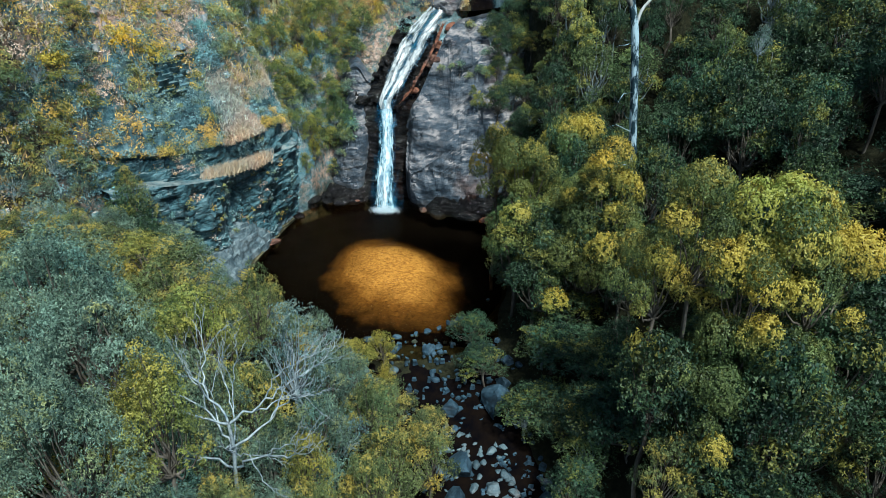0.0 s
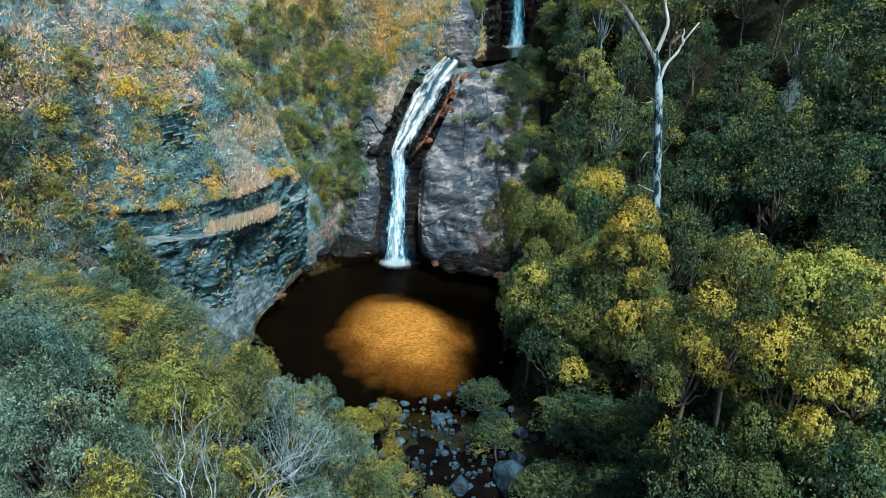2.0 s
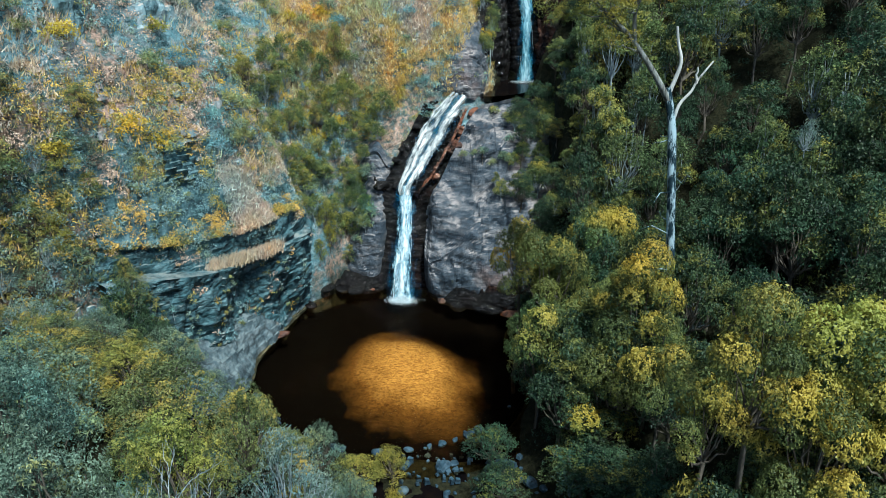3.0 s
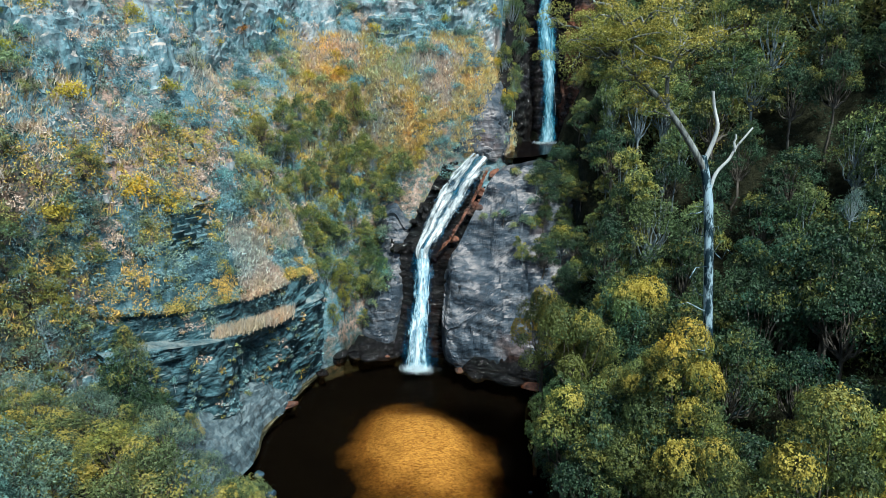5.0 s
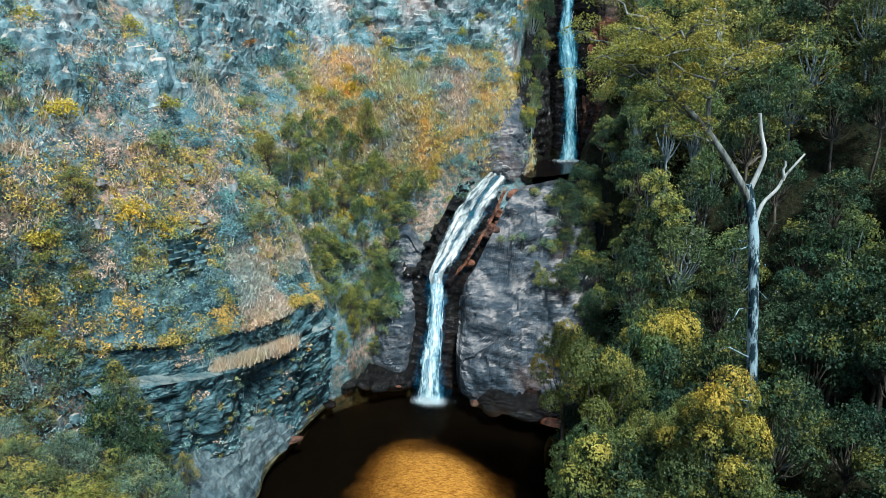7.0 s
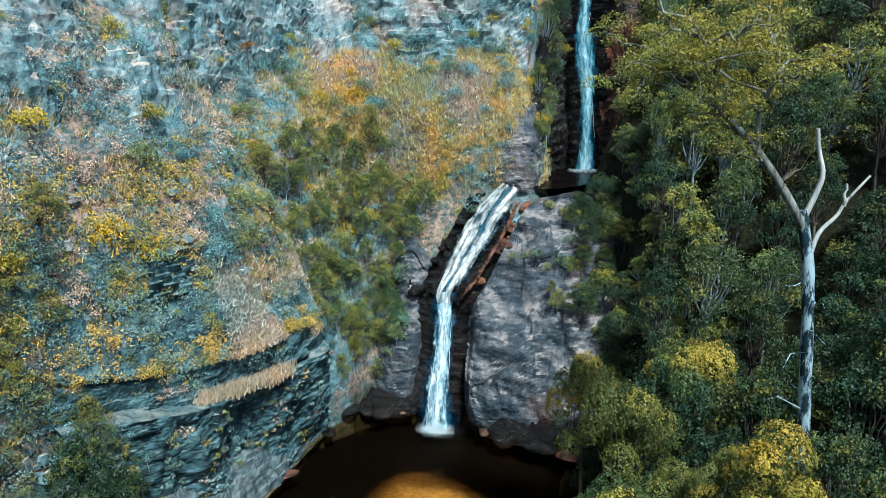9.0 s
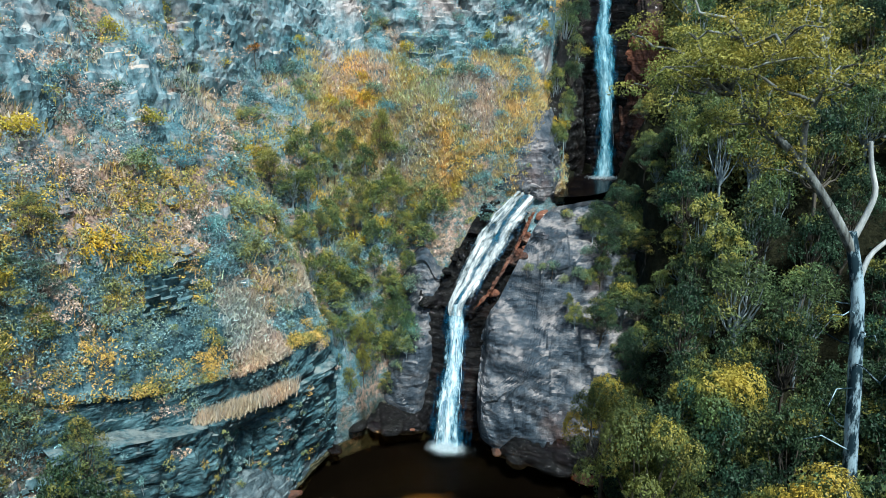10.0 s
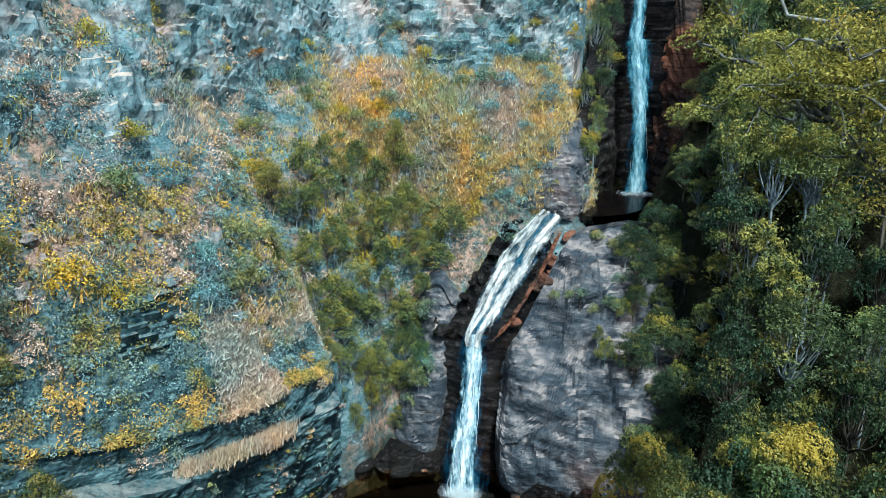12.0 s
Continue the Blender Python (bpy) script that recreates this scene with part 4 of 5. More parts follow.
def build_tree(name, seed, leaf_mat, bark_mat, spread=3.0, tall=8.0, crown_at=0.7, clumps=16, clump_r=1.1, per=330, size=0.15, slim=0.5, flat=0.75, loose=0.7, under=-0.25, gold=0.4, sides=3, shell=0.38, fluff=1.0):
    """A tree of its own height: a forked trunk with limbs to lumpy clumps of leaves."""
    rng = np.random.default_rng(seed)
    tree = new(name)
    c0 = np.array([0, 0, tall * crown_at])
    up = tall * (1 - crown_at) / 1.0
    cs, rs = [], []
    for k in range(clumps):
        a = k * 2.39996 + rng.uniform(-0.4, 0.4)
        q = math.sqrt((k + 0.4) / clumps)
        d = q * (spread - 0.5 * clump_r)
        z = (up - 0.7 * clump_r * flat) * (1 - q ** 2.2) + rng.normal(0, 0.12 * spread) - 0.25 * spread * max(0, q - 0.75)
        cs.append(c0 + np.array([d * math.cos(a), d * math.sin(a), z]))
        rs.append(clump_r * rng.uniform(0.7, 1.25) * (1 if shell > 0.2 else rng.uniform(0.75, 1.35)))
    fork = np.array([rng.normal(0, 0.2), rng.normal(0, 0.2), tall * crown_at * 0.62])
    r0 = 0.05 * spread + 0.012 * tall
    lines = [bent(rng, (0, 0, -tall), fork, r0, r0 * 0.75, 9, 0.02)]
    for c, r in zip(cs, rs):
        knee = fork * 0.4 + c * 0.6 + np.array([0, 0, -0.18 * spread])
        lines.append(bent(rng, fork, knee, r0 * 0.45, r0 * 0.25, 4, 0.07))
        lines.append(bent(rng, knee, c, r0 * 0.25, r0 * 0.1, 3, 0.08))
    v, f = tubes(lines, sides)
    part("trunk", mesh_from("trunk", v, f, bark_mat, True), tree)
    P, D, F, T = [], [], [], []
    for c, r in zip(cs, rs):
        p, d = clump_points(rng, int(per * (r / clump_r) ** 2 / SPRIG), c, r, flat, under, shell)
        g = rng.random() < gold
        # upward leaves yellower: sunlight on the clump tops, put into their colour
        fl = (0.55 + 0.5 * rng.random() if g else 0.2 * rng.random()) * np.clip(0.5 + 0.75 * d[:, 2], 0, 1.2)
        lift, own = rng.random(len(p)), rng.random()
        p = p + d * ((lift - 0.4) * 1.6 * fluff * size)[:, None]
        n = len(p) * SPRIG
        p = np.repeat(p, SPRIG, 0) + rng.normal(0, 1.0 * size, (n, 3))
        # inner sprigs toned darker, outer lighter: self-shade put into the leaf colour
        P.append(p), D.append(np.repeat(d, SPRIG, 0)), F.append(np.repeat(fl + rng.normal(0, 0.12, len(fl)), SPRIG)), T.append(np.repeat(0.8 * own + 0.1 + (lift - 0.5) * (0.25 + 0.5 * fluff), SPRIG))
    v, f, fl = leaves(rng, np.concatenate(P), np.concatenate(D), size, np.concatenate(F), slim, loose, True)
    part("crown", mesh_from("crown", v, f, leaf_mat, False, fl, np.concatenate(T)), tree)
    tree["tall"], tree["spread"] = tall, spread
    return tree


STOCK = {}


def plant(kind, x, y, top, radius, rng, label, group="", base=None, called=""):
    """Sets a tree of a kind so that its top and radius are as given; the first of each sort is the pattern for the rest."""
    make, sorts, name = KINDS[kind]
    key = (kind, int(rng.integers(sorts)))
    z = (ground_at(x, y) if base is None else base) - 0.1
    fresh = key not in STOCK
    if fresh:
        STOCK[key] = make(name, 100 + 7 * key[1] + len(kind) * 31)
    pattern = STOCK[key]
    tall, spread = pattern["tall"], pattern["spread"]
    z = max(z, top - 1.35 * tall * radius / spread)
    m = pose(x, y, z, 0, 0, float(rng.uniform(0, 360))) @ Matrix.Diagonal((radius / spread, radius / spread, max(0.4, (top - z) / tall), 1))
    if fresh:
        pattern.matrix_basis = m
        ob = pattern
    else:
        ob = pattern.copy()
        scene.collection.objects.link(ob)
        for child in pattern.children:
            k = child.copy()
            scene.collection.objects.link(k)
            k.parent = ob
        ob.matrix_basis = m
    ob.name = called or name
    return tagged(ob, label, called or name, group)


KINDS = {
    "dome": (lambda n, s: build_tree(n, s, LEAF_RIGHT, BARK, 3.2, 9.0, 0.52, 12, 1.15, 1500, 0.075, 0.6, 0.85, 0.35, -0.3, 0.25, shell=0.16, fluff=0.5), 4, "tree"),
    "dome_gold": (lambda n, s: build_tree(n, s, LEAF_RIGHT, BARK, 3.2, 9.0, 0.52, 12, 1.15, 1500, 0.075, 0.6, 0.85, 0.35, -0.3, 0.55, shell=0.16, fluff=0.5), 3, "tree"),
    "wood": (lambda n, s: build_tree(n, s, LEAF_DARK, BARK, 3.0, 9.0, 0.6, 20, 1.0, 330, 0.115, 0.55, 0.8, 0.6, -0.4, 0.2, shell=0.25), 4, "tree"),
    "feather_near": (lambda n, s: build_tree(n, s, LEAF_TEAL, BARK, 3.0, 7.0, 0.5, 44, 0.68, 800, 0.052, 0.38, 0.95, 0.6, -0.4, 0.25), 2, "tree"),
    "feather": (lambda n, s: build_tree(n, s, LEAF_TEAL, BARK, 3.0, 7.0, 0.42, 30, 0.78, 420, 0.075, 0.38, 1.0, 0.7, -0.5, 0.25), 3, "tree"),
    "gold": (lambda n, s: build_tree(n, s, LEAF_LIME, BARK, 2.4, 7.0, 0.36, 26, 0.7, 560, 0.056, 0.5, 1.0, 0.45, -0.5, 0.45, shell=0.25), 2, "tree"),
    "olive": (lambda n, s: build_tree(n, s, LEAF_OLIVE, BARK, 2.6, 7.0, 0.42, 28, 0.7, 400, 0.07, 0.45, 0.95, 0.6, -0.5, 0.45), 3, "tree"),
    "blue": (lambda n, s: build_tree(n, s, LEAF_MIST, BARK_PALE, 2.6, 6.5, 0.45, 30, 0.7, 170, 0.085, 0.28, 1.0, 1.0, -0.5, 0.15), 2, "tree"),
    "thin": (lambda n, s: build_tree(n, s, LEAF_GULLY, BARK_PALE, 2.2, 8.0, 0.5, 18, 0.75, 260, 0.1, 0.4, 0.8, 1.0, -0.6, 0.3), 4, "tree"),
    "gully": (lambda n, s: build_tree(n, s, LEAF_GULLY, BARK_PALE, 1.9, 5.0, 0.45, 18, 0.6, 170, 0.115, 0.5, 0.9, 1.0, -0.7, 0.5), 4, "tree"),
    "pole": (lambda n, s: build_tree(n, s, LEAF_GULLY, BARK_PALE, 1.8, 9.0, 0.66, 12, 0.7, 170, 0.12, 0.45, 0.8, 1.0, -0.5, 0.35), 3, "tree"),
    "bush_teal": (lambda n, s: build_tree(n, s, LEAF_BLUE, BARK_PALE, 1.3, 1.8, 0.4, 7, 0.6, 130, 0.11, 0.3, 0.9, 1.0, -0.3, 0.2, 4), 4, "shrub"),
    "bush_green": (lambda n, s: build_tree(n, s, LEAF_TEAL, BARK, 1.3, 1.8, 0.4, 7, 0.6, 140, 0.11, 0.35, 0.9, 1.0, -0.3, 0.3, 4), 3, "shrub"),
    "bush_gold": (lambda n, s: build_tree(n, s, LEAF_GOLD, BARK, 1.2, 1.6, 0.4, 7, 0.55, 140, 0.11, 0.35, 0.9, 1.0, -0.3, 0.6, 4), 3, "shrub"),
    "bush_olive": (lambda n, s: build_tree(n, s, LEAF_SAGE, BARK, 1.3, 1.8, 0.4, 7, 0.6, 140, 0.11, 0.35, 0.9, 1.0, -0.3, 0.4, 4), 3, "shrub"),
    "bush_rust": (lambda n, s: build_tree(n, s, LEAF_RUST, BARK, 1.2, 1.6, 0.4, 6, 0.55, 130, 0.11, 0.35, 0.9, 1.0, -0.3, 0.4, 4), 1, "shrub"),
}
rng = np.random.default_rng(11)

# trees over the far bank, rounded crowns with sunlit yellow painted on their tops
for x, y, top, r in [(2.6, 59.6, 14.9, 2.6), (5.2, 56.2, 15.8, 3.0), (9.9, 62.2, 15.6, 3.2), (9.2, 48.8, 16.0, 1.9), (10.6, 46.6, 17.4, 2.7), (4.6, 51.0, 11.8, 3.2),
                     (7.6, 51.2, 12.8, 2.8), (8.0, 46.0, 11.5, 3.0), (11.5, 43.0, 14.0, 2.6), (6.6, 59.0, 12.5, 3.0), (12.2, 31.4, 22.0, 2.4), (16.8, 31.8, 22.0, 3.0), (14.9, 30.6, 19.4, 2.4), (19.0, 31.8, 19.8, 2.6), (14.9, 30.0, 15.4, 2.2), (10.9, 32.0, 18.6, 2.0), (17.6, 29.4, 15.0, 2.6)]:
    plant("dome_gold" if top > 15 else "dome", x, y, top, r, rng, "broad tree with rounded glossy green clumps and sunlit yellow painted on top", "yellow-tipped trees")
# darker wood up the slope
spots = []
for k in range(1500):
    x, y = rng.uniform(4, 48), rng.uniform(18, 112)
    if x < stream_x(np.array([y]))[0] + 4.5 + 0.35 * max(0, 40 - y) and y < 50:
        continue
    if (y > 70 and x < 4.6 + 0.12 * (y - 70)) or (x < 5 and y < 70) or (y > 84 and x < 9.6) or (y > 74 and x < 8.0):
        continue
    if x > 14 + 0.62 * y * 0.75 + 8:
        continue
    gap = 2.45 if y < 62 else 2.8 if y < 84 else 4.2
    if any((x - a) ** 2 + (y - b) ** 2 < gap * gap for a, b in spots):
        continue
    spots.append((x, y))
    g = ground_at(x, y)
    tall = rng.uniform(4.5, 7.5) if y < 45 else rng.uniform(7.0, 11.0)
    if y < 45:
        tall *= 0.75 + 0.4 * step(np.array([x]), 8, 18)[0]
    sort = ("thin" if rng.random() < 0.6 else "wood") if g > 20 else "wood" if rng.random() < 0.85 else "thin"
    plant(sort, x, y, g + tall, rng.uniform(1.9, 3.0), rng, "dense dark green forest tree on the slope", "forest trees")
    if y > 84 and len(spots) > 999:
        break

# trees and bushes of the left bank
for sort, x, y, top, r, words in [
        ("feather_near", -14.2, 21.4, 20.4, 3.4, "grey-green feathery tree"), ("feather_near", -12.8, 16.8, 19.9, 2.8, "grey-green feathery tree"), ("feather_near", -18.5, 26.0, 19.8, 3.6, "grey-green feathery tree"),
        ("feather_near", -17.0, 18.0, 21.0, 3.4, "grey-green feathery tree"), ("feather", -21.5, 31.0, 18.4, 3.2, "grey-green feathery tree"), ("gold", -10.6, 18.8, 19.6, 1.9, "yellow-green bushy tree"),
        ("gold", -13.6, 29.4, 15.4, 2.6, "golden-leaved tree")]:
    plant(sort, x, y, top, r, rng, words + " on the near bank", "near bank trees")
for sort, x, y, top, r, words in [
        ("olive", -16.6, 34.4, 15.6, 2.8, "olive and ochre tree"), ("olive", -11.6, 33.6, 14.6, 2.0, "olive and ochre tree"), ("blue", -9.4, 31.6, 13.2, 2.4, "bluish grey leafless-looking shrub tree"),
        ("feather", -8.0, 32.6, 9.4, 2.0, "blue-green bush"), ("olive", -3.6, 29.6, 6.8, 2.2, "olive bush"), ("gold", -6.7, 24.2, 11.2, 1.3, "yellow-green bush"), ("olive", -4.2, 25.4, 8.6, 1.9, "olive bush"),
        ("olive", -1.6, 31.5, 5.4, 2.0, "olive bush"), ("olive", -8.9, 19.4, 13.4, 1.5, "olive bush"), ("feather", -7.2, 20.6, 11.6, 1.6, "blue-green bush"), ("feather", -8.6, 24.6, 10.6, 1.8, "blue-green bush"), ("feather", -22.8, 36.4, 13.6, 2.6, "grey-green feathery tree")]:
    plant(sort, x, y, top, r, rng, words + " on the near bank", "near bank trees")

for k in range(300):
    x, y = rng.uniform(-32, -3), rng.uniform(8, 44)
    g = ground_at(x, y)
    if x > stream_x(np.array([y]))[0] - 6.5 or (y > 44 and g < 3) or any((x - a) ** 2 + (y - b) ** 2 < 5 for a, b in spots):
        continue
    spots.append((x, y))
    sort = ["feather", "olive", "feather", "gold", "blue", "olive"][int(rng.integers(6))]
    plant(sort, x, y, g + rng.uniform(2.6, 4.2), rng.uniform(1.6, 2.3), rng, "bushy grey-green growth on the lower bank", "bank bushes", called="bush")

# shrubs over the left hillside and the slope at the back
def open_slope(x, y, z):
    keep = (z > 8.5) & (z < 50) & ~((x > -15 + 1.15 * (y - 81)) & (y > 72)) & (x < -1.6)
    return keep.astype(float)


def shrub_sort(p, rng):
    """Which growth stands where: straw on the back slope, blue-grey and yellow in drifts on the side."""
    drift = fbm(p, 0.13, 3, 41)
    fine = fbm(p, 0.35, 2, 43)
    u = drift + 0.5 * fine + rng.normal(0, 0.12, len(p))
    return np.where(u < -0.18, 0, np.where(u < 0.0, 1, np.where(u < 0.06, 2, np.where(u < 0.28, 3, 4))))


SORTS = ["bush_teal", "bush_green", "bush_olive", "bush_gold", "bush_olive"]
WORDS = ["blue-grey twiggy shrub", "grey-green shrub", "olive shrub", "yellow leafed shrub", "olive shrub"]
p, n = on_ground(rng, 520, -42, -6, 44, 108, open_slope)
for q, k in list(zip(p, shrub_sort(p, rng)))[:270]:
    s = rng.uniform(0.6, 1.2)
    plant(SORTS[k], q[0], q[1], q[2] + 1.5 * s, 1.15 * s, rng, WORDS[k] + " on the steep hillside", "hillside shrubs", base=q[2])


def undergrowth(name, label, mat, p, nrm, rng, r, per, size, slim, rise=0.75):
    """A carpet of small leaf tufts on the slope, in one piece."""
    P, D = [], []
    for c, m in zip(p, nrm):
        k = r * rng.uniform(0.6, 1.4)
        q, d = clump_points(rng, per, c + (m * 0.35 + np.array([0, 0, 0.25])) * k, k, rise, -0.5)
        P.append(q), D.append(d)
    P, D = np.concatenate(P), np.concatenate(D)
    v, f, fl = leaves(rng, P, D, size, np.clip(0.4 + 0.9 * fbm(P, 0.4, 2, 51), 0, 1), slim, 1.0, True)
    return tagged(new(name, mesh_from(name, v, f, mat, False, fl)), label, "undergrowth", kind="stuff")


def blades(name, label, mat, p, nrm, rng, per, tall, lean=0.35):
    """Grass in tufts: thin upright blades."""
    c = np.repeat(p, per, 0) + rng.normal(0, 0.26, (len(p) * per, 3)) * (1, 1, 0.4)
    n = len(c)
    up = np.repeat(nrm, per, 0) * 0.5 + np.array([0, 0, 1]) + rng.normal(0, lean, (n, 3))
    up /= np.linalg.norm(up, axis=1)[:, None]
    h = tall * rng.uniform(0.5, 1.3, (n, 1))
    side = np.cross(up, rng.normal(0, 1, (n, 3)))
    side /= np.linalg.norm(side, axis=1)[:, None]
    v = np.stack([c - side * 0.046 - up * 0.2, c + side * 0.046 - up * 0.2, c + up * h], 1).reshape(-1, 3)
    f = np.arange(3 * n).reshape(-1, 3)
    fl = np.clip(np.repeat(0.35 + 0.8 * fbm(p, 0.5, 3, 57) + rng.normal(0, 0.3, len(p)), per), 0, 1)
    return tagged(new(name, mesh_from(name, v, f, mat, False, fl)), label, "grass", kind="stuff")


def straw_zone(x, y, z):
    d = np.hypot((x + 13.5) / 14, (y - 90.5) / 9.5)
    return open_slope(x, y, z) * np.clip(1.5 - d, 0, 1) * (z > 19) * (z < 34.5)


def pink_zone(x, y, z):
    near = np.exp(-(((x + 21.4) / 2.8) ** 2 + ((y - 63.5) / 4.4) ** 2 + ((z - 15.0) / 3.0) ** 2))
    high = 0.35 * np.exp(-((z - 29.5) / 4.0) ** 2) * (x < -27) * (fbm(np.stack([x, y, z], 1), 0.2, 2, 3) > 0)
    return open_slope(x, y, z) * np.clip(1.6 * near + high, 0, 1)


def gold_band(x, y, z):
    d = fbm(np.stack([x, y, z], 1), 0.3, 2, 71)
    return open_slope(x, y, z) * np.clip(np.exp(-((z - 25.5) / 1.8) ** 2) * (x < -26) + 0.3 * (np.exp(-((z - 16) / 4.0) ** 2) * (x < -25)), 0, 1) * (d > -0.1)


def scrub(name, label, p, nrm, tone, rng, r, per, size, slim):
    """Low growth on the slope: many small tufts, each of one tone from dark blue-green over teal, olive and yellow to straw."""
    P, D, T, B = [], [], [], []
    for c, m, t in zip(p, nrm, tone):
        k = r * rng.uniform(0.55, 1.5)
        q, d = clump_points(rng, int(per * rng.uniform(0.6, 1.3)), c + (m * 0.3 + np.array([0, 0, 0.2])) * k, k, 0.85, -0.4)
        P.append(q), D.append(d * 0.6 + np.array([0.2, -0.5, 0.3])), T.append(np.clip(t + rng.normal(0, 0.02, len(q)), 0, 1)), B.append(np.full(len(q), rng.random()))
    v, f, fl = leaves(rng, np.concatenate(P), np.concatenate(D), size, np.concatenate(T), slim, 0.8, True)
    return tagged(new(name, mesh_from(name, v, f, SCRUB, False, fl, np.concatenate(B))), label, "undergrowth", kind="stuff")


def scrub_tone(p, rng):
    """Drifts of colour: teal to olive to yellow by patches, with yellow bands and pale straw where they grow."""
    u = fbm(p, 0.3, 3, 41) + 0.5 * fbm(p, 1.0, 2, 43) + rng.normal(0, 0.07, len(p))
    rank = np.argsort(np.argsort(u)) / len(u)
    tone = np.interp(rank, (0, 0.08, 0.16, 0.48, 0.6, 0.74, 0.86, 0.95, 1), (0.03, 0.12, 0.26, 0.36, 0.46, 0.55, 0.65, 0.76, 0.86))
    x, y, z = p.T
    bright = rng.random(len(p)) < gold_band(x, y, z)
    tone = np.where(bright, rng.uniform(0.62, 0.8, len(p)), tone)
    drift = fbm(p, 0.5, 3, 91) + rng.normal(0, 0.05, len(p)) + 0.16 * (z > 27) * (x < -26)
    pale = drift > 0.27
    return np.where(pale & ~bright, rng.uniform(0.9, 1.0, len(p)), tone)


p, n = on_ground(rng, 23000, -46, -2, 42, 112, lambda x, y, z: open_slope(x, y, z) * (1 - 0.75 * (z > 28.5) * (x < -27) * (y < 72)))
clear = (straw_zone(p[:, 0], p[:, 1], p[:, 2]) < 0.04 + 0.22 * rng.random(len(p))) & (pink_zone(p[:, 0], p[:, 1], p[:, 2]) < 0.05 + rng.random(len(p)) * 0.6)
p, n = p[clear], n[clear]
tone = scrub_tone(p, rng)
for lo, hi, words in [(0.0, 0.4, "low blue-grey twiggy scrub covering the hillside"), (0.4, 0.6, "low grey-green and olive scrub on the hillside"), (0.6, 0.88, "low yellow and ochre scrub in drifts on the hillside"), (0.88, 1.1, "pale dry weeds between the hillside shrubs")]:
    m = (tone >= lo) & (tone < hi)
    scrub("undergrowth", words, p[m], n[m], tone[m], rng, 0.5, 62, 0.085, 0.42)
p, n = on_ground(rng, 56000, -40, -1, 60, 112, straw_zone)
drift = fbm(p, 0.28, 3, 95) + rng.normal(0, 0.06, len(p))
for lo, hi, mat, words in [(-0.3, 0.26, STRAW, "tall straw-yellow dry grass over the back slope"), (0.26, 2.0, STRAW_PINK, "pale pinkish dry grass in drifts on the back slope")]:
    m = (drift > lo) & (drift < hi)
    blades("dry_grass", words, mat, p[m], n[m], rng, 24, 0.36, 0.5)
m = drift < -0.12
scrub("undergrowth", "grey and olive scrub between the dry grass", p[m][::4], n[m][::4], np.clip(scrub_tone(p[m][::4], rng), 0.4, 0.8), rng, 0.5, 56, 0.085, 0.42)
p, n = on_ground(rng, 22000, -44, -12, 44, 80, pink_zone)
blades("dry_grass", "pale pinkish dry grass along the cliff top", STRAW_PINK, p, n, rng, 40, 0.36, 0.45)
p, n = on_ground(rng, 2600, -46, -6, 42, 112, open_slope)
blades("dry_grass", "thin dry grass between the hillside shrubs", STRAW, p, n, rng, 12, 0.5)


# grass along the shelf of the cliff
t = rng.uniform(0.05, 0.72, 190)[:, None]
shelf = smooth_curve([(-20.4, 64.6, 10.0), (-21.3, 62.5, 10.0), (-22.8, 59.6, 10.3), (-24.5, 56.9, 10.7), (-26.0, 54.7, 11.2)], 60)[(t[:, 0] * 59).astype(int)]
shelf = shelf + rng.normal(0, 0.25, shelf.shape) * (1, 1, 0.5)
blades("dry_grass", "tawny dry grass on the shelf of the cliff", STRAW_PINK, shelf, np.tile((0.4, -0.3, 0.8), (len(shelf), 1)), rng, 34, 0.6)


def on_top(name, rng, count, u0, u1, rows=0.9):
    """Places on the top of a rock face, where it runs back into the hill."""
    g = FACES[name]
    i, j = g.shape[0] - 6 + rng.uniform(1 - rows, 5, count), (rng.uniform(u0, u1, count) * (g.shape[1] - 1)).astype(int)
    f = (i % 1)[:, None]
    i = i.astype(int)
    return g[i, j] * (1 - f) + g[i + 1, j] * f


slope = np.array((0.8, -0.4, 0.45))
q = on_top("cliff_brow", rng, 2600, 0.04, 0.62)
q = q[fbm(q, 0.35, 2, 33) > -0.12]
blades("dry_grass", "pale pinkish dry grass above the brow of the cliff", STRAW_PINK, q, np.tile(slope, (len(q), 1)), rng, 32, 0.28, 0.6)
q = on_top("cliff_brow", rng, 1300, 0.02, 1.0)
q = q[(fbm(q, 0.35, 2, 33) < -0.05) | (q[:, 1] < 60)]
scrub("undergrowth", "low olive and teal scrub above the brow of the cliff", q, np.tile(slope, (len(q), 1)), np.clip(scrub_tone(q, rng), 0, 0.8), rng, 0.42, 50, 0.085, 0.42)


def face_tufts(name, count, v0, v1, u0, u1, r, words):
    """Small tufts rooted on the ledges of a rock face."""
    g = FACES[name]
    i = (rng.uniform(v0, v1, count) * (g.shape[0] - 6)).astype(int)
    j = (rng.uniform(u0, u1, count) * (g.shape[1] - 1)).astype(int)
    q = g[i, j]
    q = q[fbm(q, 0.6, 2, 77) > 0.05]
    scrub("undergrowth", words, q, np.tile(slope, (len(q), 1)), np.clip(scrub_tone(q, rng), 0.2, 0.95), rng, r, 40, 0.08, 0.42)


